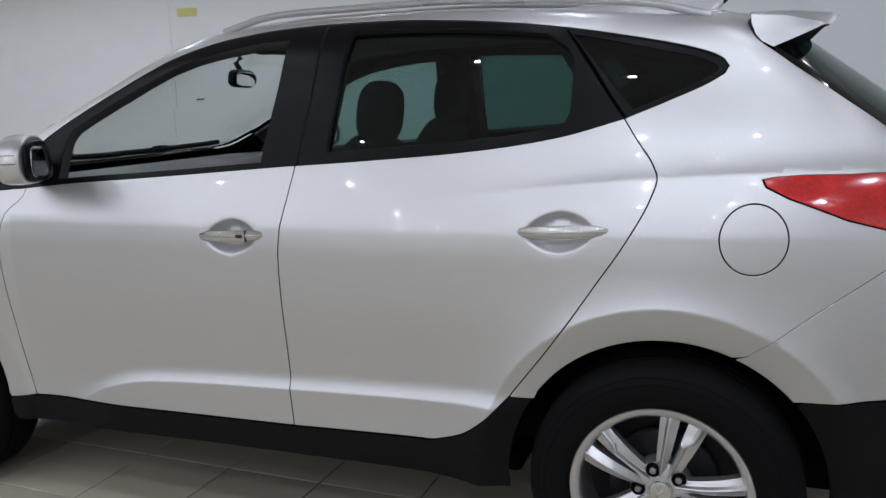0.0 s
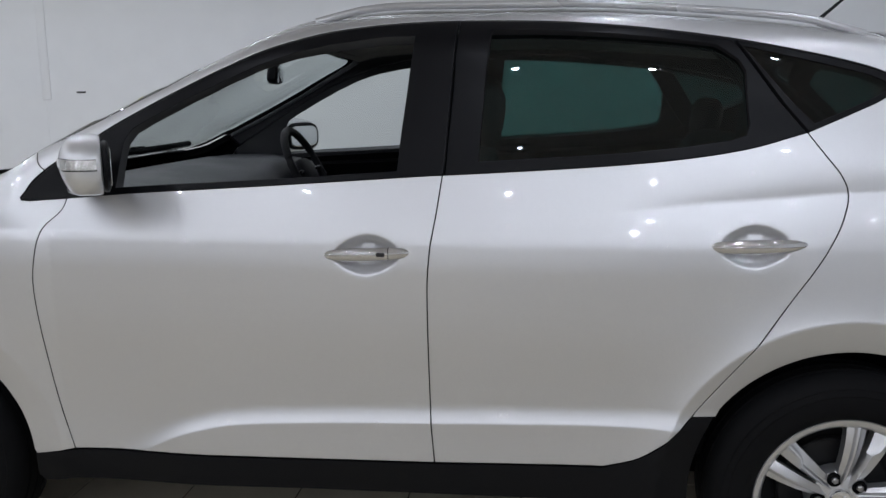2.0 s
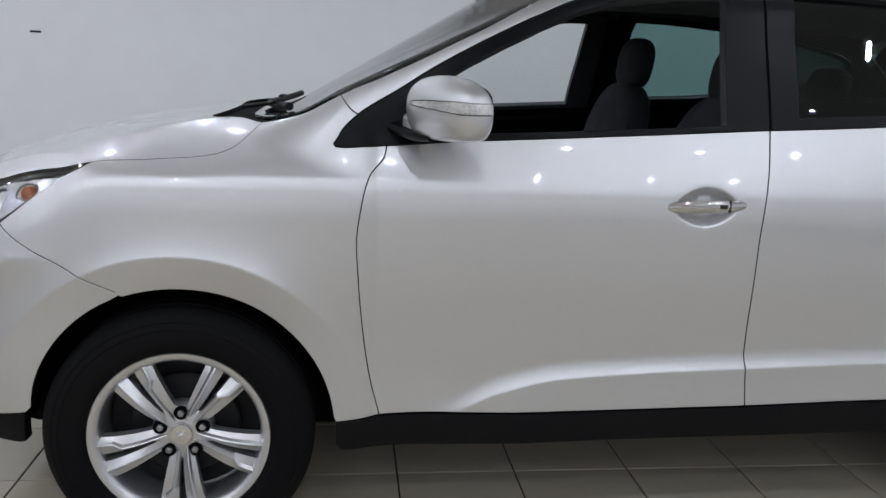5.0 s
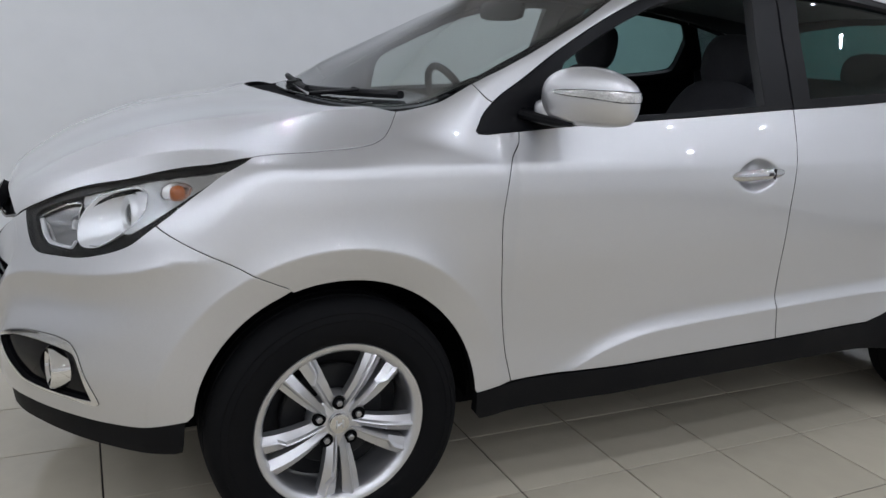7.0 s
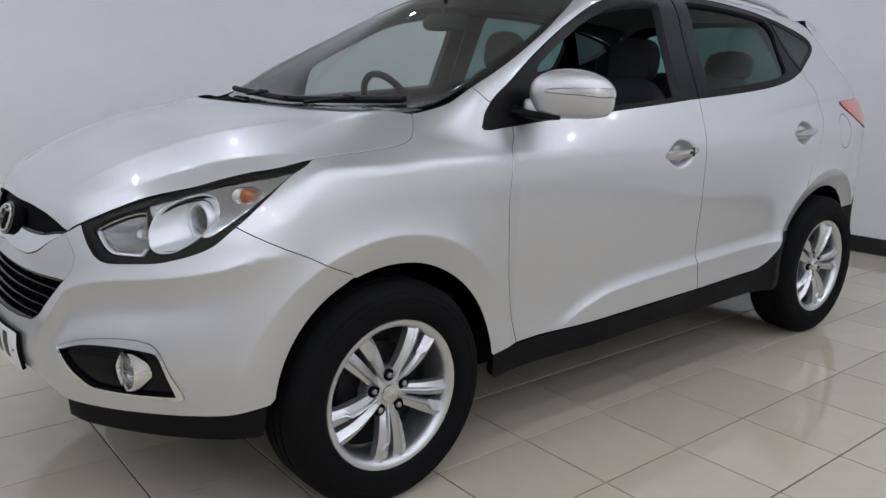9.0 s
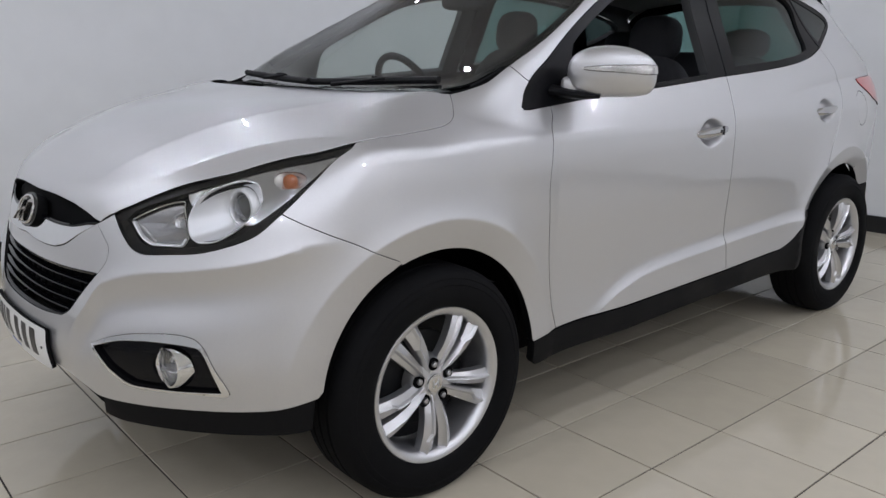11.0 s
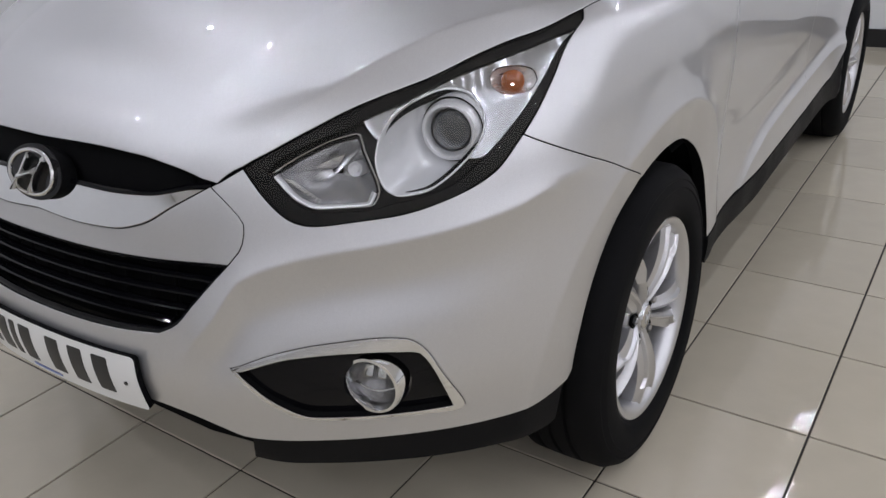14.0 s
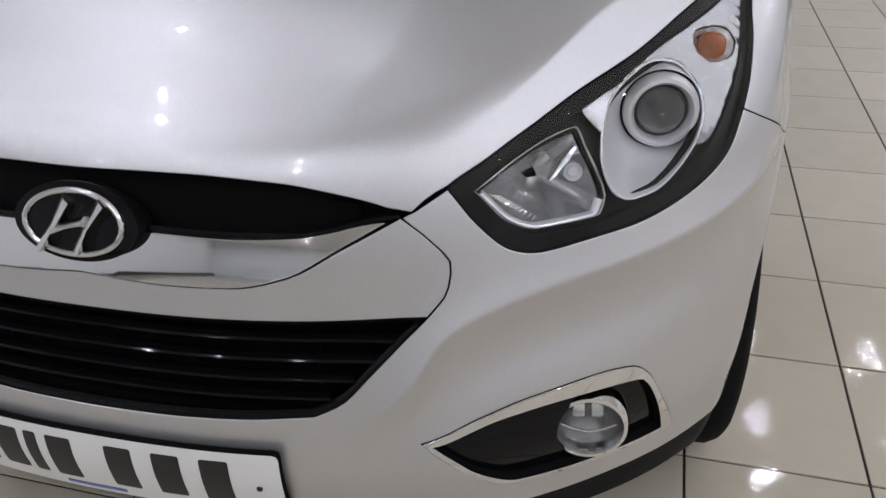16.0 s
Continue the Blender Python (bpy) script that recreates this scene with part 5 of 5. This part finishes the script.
loop = [(x, -y) for x, y in edge] + [(x, y) for x, y in edge[::-1]]
low_ring = [bm.verts.new((x, y, 0.295)) for x, y in loop]
high_ring = [bm.verts.new((x, y, 0.40)) for x, y in loop]
bm.faces.new(low_ring)
bm.faces.new(high_ring)
for k in range(len(loop)):
    q = (k + 1) % len(loop)
    bm.faces.new((low_ring[k], low_ring[q], high_ring[q], high_ring[k]))
part("shade_tray", bm, INNER, car, "black tray added under the front bumper for shade")

# ---- handles, mirrors, rails, wipers ----
def handle(flip, hx, hz, door):
    c = on_flank([(hx, hz)])[0]
    y = c[1] - 0.030
    bm = bmesh.new()
    xs = np.linspace(-0.131, 0.131, 25)
    pts = [(hx + v, y + 0.014 * abs(v / 0.131) ** 2.5, hz + 0.045 * v * 0.9) for v in xs]
    rad = [0.0185 * max(0.06, (1 - abs(v / 0.131) ** 3.2)) ** 0.6 for v in xs]
    rings = []
    for (px, py, pz), r in zip(pts, rad):
        rings.append([bm.verts.new((px, py + 0.011 * r / 0.0165 * math.cos(a), pz + r * math.sin(a))) for a in np.linspace(0, 2 * math.pi, 14, endpoint=False)])
    for a, b in zip(rings[:-1], rings[1:]):
        for k in range(14):
            bm.faces.new((a[k], a[(k + 1) % 14], b[(k + 1) % 14], b[k]))
    bm.faces.new(rings[0])
    bm.faces.new(rings[-1])
    ob = mirrored(part("handle", bm, HANDLE, door, "chrome door handle"), flip)
    return ob, y


for flip in (False, True):
    h, hy = handle(flip, 1.385, 0.980, front_doors[flip])
    if not flip:
        bm = bmesh.new()
        box(bm, 1.415, 1.437, hy - 0.0125, hy - 0.008, 0.977, 0.988, 0.001)
        part("key_button", bm, INK, h, "small black button")
        bm = bmesh.new()
        box(bm, 1.4455, 1.447, hy - 0.0115, hy + 0.008, 0.966, 1.0)
        part("handle_split", bm, INK, h)
    handle(flip, 2.377, 1.016, rear_doors[flip])


MX, MY, MZ, MN = 0.066, 0.137, 0.085, 2.8


def mirror_shape(v):
    """Flatten the back of the housing, drop and sweep its outer end."""
    if v.x > 0.034:
        v.x = 0.034 + (v.x - 0.034) * 0.2
    if v.z > 0:
        v.z *= 1 - 0.26 * max(0, -v.y / MY) ** 1.4 - 0.10 * max(0, v.y / MY) ** 2
    else:
        v.z *= 1 + 0.08 * max(0, v.y / MY)
    if v.z < -0.7 * MZ:
        v.z = -0.7 * MZ + (v.z + 0.7 * MZ) * 0.5
    if v.x < 0:
        v.x *= 1 - 0.35 * max(0, -v.z / MZ) ** 1.3
    return v


def wing_mirror(flip):
    bm = bmesh.new()
    puff(bm, 0, 0, 0, MX, MY, MZ, MN, 48, 32)
    for v in bm.verts:
        v.co = mirror_shape(v.co)
    at = pose(0.664, -0.940, 1.211, 0, 0, 29)
    inner = at if flip else None
    m = mirrored(part("wing_mirror", bm, PAINT, front_doors[flip], "silver wing mirror housing", at=at), flip)
    bm = bmesh.new()
    puff(bm, 0.044, -0.004, 0.0, 0.012, 0.108, 0.066, 3.2, 32, 16)
    mirrored(part("mirror_rim", bm, FRAME_BLACK, m, "black mirror rim", at=inner), flip)
    bm = bmesh.new()
    puff(bm, 0.0, 0.0, 0.0, 0.003, 0.090, 0.050, 4, 32, 12)
    tilt = pose(0.056, -0.004, 0, 0, 0, 0)
    mirrored(part("mirror_glass", bm, CHROME, m, "mirror glass", at=at @ tilt if flip else tilt), flip)
    bm = bmesh.new()
    puff(bm, 0.002, 0.120, -0.040, 0.042, 0.036, 0.031, 3.6, 24, 16)
    mirrored(part("mirror_neck", bm, PAINT, m, "silver neck of the housing", at=inner), flip)
    # indicator strip along the front, in a dark frame
    def strip(grow, out):
        bm = bmesh.new()
        rows = []
        for t in np.linspace(0, 1, 24):
            th = radians(-26 + 130 * t) + (t - 0.1) * grow * 5
            y, xs = -MY * math.copysign(abs(math.sin(th)) ** (2 / MN), math.sin(th)), -MX * math.copysign(abs(math.cos(th)) ** (2 / MN), math.cos(th))
            hz = (0.002 + 0.0155 * min(1, t * 1.8) ** 0.8) + grow
            row = []
            for q, o in ((-1, -0.006), (-0.92, out), (0, out + 0.001), (0.92, out), (1, -0.006)):
                z = 0.016 + q * hz
                core = max(0.0, 1 - abs(z / MZ) ** MN) ** (1 / MN)
                p = mirror_shape(Vector((xs * core, y * core, z)))
                n = Vector((-math.cos(th), -math.sin(th), 0.3 * z / MZ)).normalized()
                row.append(bm.verts.new(p + n * o))
            rows.append(row)
        for a, b in zip(rows[:-1], rows[1:]):
            for k in range(4):
                bm.faces.new((a[k], a[k + 1], b[k + 1], b[k]))
        return bm
    mirrored(part("indicator_frame", strip(0.0026, 0.0012), FRAME_BLACK, m, at=inner), flip)
    mirrored(part("indicator", strip(0.0, 0.0028), INDICATOR, m, "clear indicator strip", at=inner), flip)
    bm = bmesh.new()
    tube(bm, [(0.555, -0.790, 1.158), (0.58, -0.84, 1.150), (0.60, -0.89, 1.144), (0.625, -0.93, 1.142)], [0.034, 0.030, 0.024, 0.012], 12, flat=0.55)
    ob = mirrored(part("mirror_arm", bm, FRAME_BLACK, m, "black mirror arm"), flip)
    if not flip:
        ob.matrix_parent_inverse = at.inverted()
    return m


both(wing_mirror)

for sg in (-1, 1):
    bm = bmesh.new()
    xs = np.linspace(1.18, 2.72, 24)
    zs = [float(top_of(np.array(x), np.array(0.535))) for x in xs]
    tube(bm, [(x, sg * 0.535, z + 0.026 * min(1, 6 * (x - 1.17), 6 * (2.73 - x))) for x, z in zip(xs, zs)], 0.014, 12, flat=0.8)
    part("roof_rail", bm, SATIN_RAIL, car, "silver roof rail")
bm = bmesh.new()
tube(bm, [(2.735, -0.10, 1.632), (2.80, -0.10, 1.690), (2.90, -0.10, 1.780)], [0.0065, 0.005, 0.003], 8)
aerial = part("aerial", bm, PLASTIC, car, "short black roof aerial")
bm = bmesh.new()
tube(bm, [(2.70, -0.10, 1.596), (2.715, -0.10, 1.615), (2.738, -0.10, 1.636)], [0.016, 0.011, 0.006], 10)
part("aerial_foot", bm, PAINT, aerial, "silver aerial foot")


def wiper(a, b, lift):
    pts = []
    for t in np.linspace(0, 1, 18):
        x, y = a[0] + (b[0] - a[0]) * t, a[1] + (b[1] - a[1]) * t
        pts.append((x, y, float(top_of(np.array(x), np.array(abs(y)))) + lift))
    bm = bmesh.new()
    tube(bm, pts, 0.012, 8)
    w = part("wiper", bm, PLASTIC, car, "black windscreen wiper")
    bm = bmesh.new()
    mid = pts[9]
    tube(bm, [(a[0] - 0.06, a[1] * 0.6 + b[1] * 0.4, float(top_of(np.array(a[0] - 0.06), np.array(abs(a[1] * 0.6 + b[1] * 0.4)))) + 0.012), (mid[0] - 0.01, mid[1] - 0.08, mid[2] + 0.012), (mid[0], mid[1], mid[2] + 0.014)], [0.012, 0.009, 0.006], 8, flat=0.6)
    part("wiper_arm", bm, PLASTIC, w)


wiper((0.165, 0.02), (0.265, -0.58), 0.012)
wiper((0.25, 0.64), (0.155, 0.0), 0.014)

# ---- cabin ----
bm = bmesh.new()
prof = [(0.22, 1.04), (0.26, 1.10), (0.36, 1.132), (0.55, 1.138), (0.70, 1.122), (0.80, 1.095), (0.84, 1.05), (0.80, 0.90), (0.86, 0.75), (0.70, 0.55), (0.30, 0.55)]
rows = [[bm.verts.new((x + (0.03 if abs(y) > 0.6 else 0), y, z + (0.028 * math.exp(-((y - 0.38) / 0.17) ** 4) if 0.6 < x < 0.84 and z > 1.0 else 0))) for x, z in prof] for y in np.linspace(-0.74, 0.74, 40)]
for a, b in zip(rows[:-1], rows[1:]):
    for k in range(len(prof) - 1):
        bm.faces.new((a[k], a[k + 1], b[k + 1], b[k]))
dash = part("dashboard", bm, DASH, car, "dark grey plastic dashboard", angle=50)
for y in (-0.62, -0.10, 0.10):
    bm = bmesh.new()
    lathe(bm, [(0.0, -0.004), (0.036, -0.004), (0.045, -0.010), (0.05, -0.004), (0.05, 0.01)], 28)
    part("air_vent", bm, SATIN if abs(y) > 0.5 else PLASTIC, dash, at=pose(0.835, y, 1.03, 0, 0, 90))
bm = bmesh.new()
box(bm, 0.79, 0.85, -0.13, 0.13, 0.80, 0.98, 0.015)
part("centre_stack", bm, SATIN_DARK, dash, "silver centre stack")
# steering wheel
at = pose(0.885, 0.36, 1.095, 0, 0, 0) @ pose(0, 0, 0, 0, -26, 0)
bm = bmesh.new()
tube(bm, [(0, 0.18 * math.cos(a), 0.18 * math.sin(a)) for a in np.linspace(0, 2 * math.pi, 48, endpoint=False)], 0.016, 12, closed=True)
sw = part("steering_wheel", bm, PLASTIC, car, "black steering wheel", at=at)
bm = bmesh.new()
puff(bm, -0.012, 0, -0.01, 0.03, 0.085, 0.065, 3)
part("airbag_cover", bm, PLASTIC, sw)
for q in ((0.07, 0.17), (-0.07, -0.17)):
    bm = bmesh.new()
    tube(bm, [(-0.01, q[0], 0.0), (0, q[1], 0.0)], 0.016, 8, flat=0.5)
    part("wheel_spoke", bm, SATIN_DARK, sw)
bm = bmesh.new()
tube(bm, [(-0.01, 0, -0.05), (0, 0, -0.175)], 0.018, 8, flat=0.5)
part("wheel_spoke", bm, SATIN_DARK, sw)
bm = bmesh.new()
tube(bm, [(-0.02, 0, 0), (-0.2, 0, 0.0)], 0.035, 12)
part("column", bm, PLASTIC, sw)


def seat(y, x, w, drop=0.0, head=True):
    bm = bmesh.new()
    puff(bm, x - 0.17, y, 0.70, 0.28, w, 0.10, 3.2)
    s = part("seat", bm, FABRIC, car, "dark fabric seat")
    bm = bmesh.new()
    puff(bm, 0, 0, 0, 0.085, w, 0.33, 3.4)
    for v in bm.verts:
        v.co.y *= 1 - 0.22 * max(0, v.co.z / 0.33) ** 2
    part("backrest", bm, FABRIC, s, at=pose(x + 0.06, y, 0.99 - 0.7 * drop, 0, 14, 0))
    if head:
        bm = bmesh.new()
        puff(bm, 0, 0, 0, 0.055, 0.125, 0.105, 2.8)
        part("headrest", bm, FABRIC, s, at=pose(x + 0.155, y, 1.40 - drop, 0, 8, 0))
        for d in (-0.05, 0.05):
            bm = bmesh.new()
            tube(bm, [(x + 0.13, y + d, 1.26 - drop), (x + 0.15, y + d, 1.35 - drop)], 0.006, 8)
            part("headrest_post", bm, SATIN, s)
    return s


seat(0.40, 1.48, 0.245, 0.03)
seat(-0.40, 1.52, 0.245, 0.075)
bm = bmesh.new()
puff(bm, 2.16, 0, 0.70, 0.28, 0.64, 0.10, 4)
bench = part("rear_seat", bm, FABRIC, car, "dark fabric rear bench")
bm = bmesh.new()
puff(bm, 0, 0, 0, 0.08, 0.62, 0.30, 4)
part("backrest", bm, FABRIC, bench, at=pose(2.43, 0, 0.98, 0, 16, 0))
for y in (-0.37, 0.37):
    bm = bmesh.new()
    puff(bm, 0, 0, 0, 0.05, 0.13, 0.075, 2.8)
    part("headrest", bm, FABRIC, bench, at=pose(2.50, y, 1.315, 0, 8, 0))
# rear-view mirror
bm = bmesh.new()
puff(bm, 0, 0, 0, 0.022, 0.115, 0.036, 3.5)
rv = part("rear_view_mirror", bm, PLASTIC, car, "black rear-view mirror", at=pose(0.885, -0.03, 1.474, 0, 8, 12))
bm = bmesh.new()
puff(bm, 0.019, 0, 0, 0.005, 0.105, 0.029, 4)
part("mirror_glass", bm, CHROME, rv)
bm = bmesh.new()
tube(bm, [(0.0, 0, 0.02), (-0.03, 0.0, 0.06), (-0.01, 0, 0.085)], 0.012, 8)
part("stalk", bm, PLASTIC, rv)
# door cards and cabin floor
for flip in (False, True):
    for door, pts in ((front_doors[flip], [(0.56, 0.50), (1.53, 0.50), (1.54, 1.155), (1.1, 1.128), (0.62, 1.10)]), (rear_doors[flip], [(1.60, 0.50), (2.15, 0.55), (2.45, 0.95), (2.48, 1.235), (2.2, 1.20), (1.61, 1.165)])):
        skin("door_card", "polar", on_flank(pts), PLASTIC, door, "black door trim", step=0.05, sink=0.045, thick=0.03, gap=0.0, flip=flip)
bm = bmesh.new()
box(bm, 0.5, 2.75, -0.76, 0.76, 0.40, 0.46, 0.01)
box(bm, 0.9, 1.75, -0.12, 0.12, 0.46, 0.86, 0.03)
part("cabin_floor", bm, INNER, car, "black carpet")
bm = bmesh.new()
box(bm, 2.58, 3.2, -0.74, 0.74, 0.70, 1.13, 0.03)
part("load_bay", bm, PLASTIC, car, "black load bay trim")

# ---- the showroom ----
WALL_FAR, WALL_REAR, WALL_NEAR, WALL_FRONT, TOP = 2.95, 4.72, -14.0, -10.5, 2.7


def slab(name, x0, x1, y0, y1, z0, z1, mat, label, cat):
    bm = bmesh.new()
    box(bm, x0, x1, y0, y1, z0, z1)
    return tagged(part(name, bm, mat, None, label), label, cat, kind="structure")


slab("wall_far", WALL_FRONT - 0.2, WALL_REAR + 0.2, WALL_FAR, WALL_FAR + 0.2, -0.05, TOP, WALL, "plain white painted wall", "wall")
# the near wall is unseen, added to throw warm light back at the car
slab("wall_near", WALL_FRONT - 0.2, WALL_REAR + 0.2, WALL_NEAR - 0.2, WALL_NEAR, -0.05, TOP, WALL_BOUNCE, "unseen warm grey wall, added to light the doors", "wall")
slab("wall_rear", WALL_REAR, WALL_REAR + 0.2, WALL_NEAR, WALL_FAR, -0.05, TOP, WALL, "plain white painted wall", "wall")
slab("wall_front", WALL_FRONT - 0.2, WALL_FRONT, WALL_NEAR, WALL_FAR, -0.05, TOP, WALL, "plain white painted wall", "wall")
slab("ceiling", WALL_FRONT - 0.2, WALL_REAR + 0.2, WALL_NEAR - 0.2, WALL_FAR + 0.2, TOP, TOP + 0.2, CEIL, "plain pale grey ceiling with small spots", "ceiling")
slab("skirting_rear", WALL_REAR - 0.015, WALL_REAR, WALL_NEAR, WALL_FAR, 0, 0.12, SKIRT, "black skirting board", "skirting")
slab("skirting_far", WALL_FRONT, WALL_REAR - 0.015, WALL_FAR - 0.015, WALL_FAR, 0, 0.12, SKIRT, "black skirting board", "skirting")
floor = slab("floor", WALL_FRONT, WALL_REAR, WALL_NEAR, WALL_FAR, -0.12, -0.0045, GROUT, "cream glazed floor tiles with dark joints", "floor")

# spots
def ceiling_spot(x, y):
    """A recessed spot: a white bezel round a small bright disc."""
    bm = bmesh.new()
    tube(bm, [(0.048 * math.cos(a), 0.048 * math.sin(a), 0.0) for a in np.linspace(0, 2 * math.pi, 28, endpoint=False)], 0.011, 8, closed=True)
    s = part("ceiling_spot", bm, CEIL_TRIM, None, "", at=pose(x, y, TOP - 0.004))
    return tagged(s, "small round recessed spot lamp in the ceiling", "spot lamp", group="ceiling spots")


ROWS_X = (-3.75, -2.9, -2.1, -1.25, -0.4, 0.55, 1.7, 2.5, 3.1, 3.95)
SPOTS = [(x, y) for y in (-4.4, -3.5, -2.6, -1.72) for x in ROWS_X] + [(x, -0.83) for x in (-3.75, -2.5, 2.2, 3.1, 3.95)]
SPOTS += [(x, 0.12) for x in (-3.75, -2.9, -2.15, -0.2, 2.2, 3.95)] + [(x, 1.02) for x in (-3.75, -2.9, -2.05, -1.22, -0.57, 0.05, 1.0, 2.5, 3.95)]
SPOTS += [(x, 1.95) for x in (-3.9, -2.8, -1.8, -0.7, 0.5, 1.6, 2.7, 3.9)]
SPOTS += [(x, y) for y in (-5.6, -7.2, -9.0, -11.0, -13.0) for x in (-9.0, -7.2, -5.5, -3.75, -2.0, -0.3, 1.4, 3.1)]
SPOTS += [(x, y) for y in (-3.5, -1.7, 0.1, 1.9) for x in (-9.0, -7.2, -5.5)]


def wattage(x, y):
    """Stronger lamps in the open hall, weaker ones above the car and beside it."""
    if x < -5:
        return 4.5
    if y < -5:
        return 7.8
    if x > 2.4:
        return 3.5 if y > 0.9 else 1.8 if y > -1 else 2.4
    if x < -1.9 or y > 0.9:
        return 2.8
    if y > -1:
        return 1.4
    return 2.5 if x < 1.2 else 2.1


first_spot = ceiling_spot(*SPOTS[0])
for x, y in SPOTS[1:]:
    copy_thing(first_spot, pose(x, y, TOP - 0.004))
for x, y in SPOTS:
    li = bpy.data.lights.new("spot", "AREA")
    li.shape, li.size, li.color, li.energy = "DISK", 0.036, (0.90, 0.968, 1.135), wattage(x, y)
    ob = new("spot", li)
    ob.matrix_basis = pose(x, y, TOP - 0.012)

# tiles
T, TY, ANG, OX, OY = 0.396, 0.373, -0.9, 1.0, -0.857
tm = bpy.data.meshes.new("tile")
bm = bmesh.new()
box(bm, -T / 2 + 0.0027, T / 2 - 0.0027, -TY / 2 + 0.0027, TY / 2 - 0.0027, -0.012, 0.0, 0.0015, 1)
bm.to_mesh(tm)
bm.free()
tm.materials.append(TILE)
rot = pose(OX, OY, 0, 0, 0, ANG)
near, far_tiles = [], []
for i in range(-32, 18):
    for j in range(-38, 12):
        p = rot @ Vector(((i + 0.5) * T, (j + 0.5) * TY, 0))
        if not (WALL_FRONT - 0.2 < p.x < WALL_REAR + 0.2 and WALL_NEAR - 0.2 < p.y < WALL_FAR + 0.2):
            continue
        (near if -2.2 < p.x < 4.6 and -2.3 < p.y < 0.7 else far_tiles).append(p)
for p in near:
    ob = new("tile", tm)
    ob.parent = floor
    ob.matrix_basis = Matrix.Translation(p) @ pose(0, 0, 0, 0, 0, ANG)
verts, faces = [], []
src_v, src_f = [v.co.copy() for v in tm.vertices], [tuple(q.vertices) for q in tm.polygons]
turn = pose(0, 0, 0, 0, 0, ANG)
for p in far_tiles:
    b = len(verts)
    verts += [p + turn @ v for v in src_v]
    faces += [tuple(b + k for k in f) for f in src_f]
ob = new("tiles", mesh_of("tiles", verts, faces, [TILE], smooth=False))
ob.parent = floor
tagged(ob, kind="stuff")

# marks on the far wall
bm = bmesh.new()
box(bm, -0.10, 0.10, -0.004, 0.0, -0.035, 0.035, 0.001)
n = tagged(part("paper_note", bm, YELLOW, None, "", at=pose(-1.66, WALL_FAR, 2.18, 0, 2, 0)), "faded yellow paper note stuck on the white wall", "note")
bm = bmesh.new()
box(bm, -0.035, 0.035, -0.006, 0.0, -0.006, 0.006, 0.001)
tagged(part("wall_hook", bm, DARK_METAL, None, "", at=pose(-1.6, WALL_FAR, 1.45)), "small dark metal bracket on the white wall", "bracket")
bm = bmesh.new()
box(bm, -1.915, -1.845, WALL_FAR - 0.007, WALL_FAR, 1.395, TOP - 0.001, 0.003)
tagged(part("cable_conduit", bm, WALL, None, ""), "slim white cable cover on the white wall", "conduit")
bm = bmesh.new()
box(bm, -1.893, -1.887, WALL_FAR - 0.003, WALL_FAR, 0.121, 1.394, 0.001)
tagged(part("wall_joint", bm, WALL, None, ""), "thin white joint strip on the white wall", "joint strip")
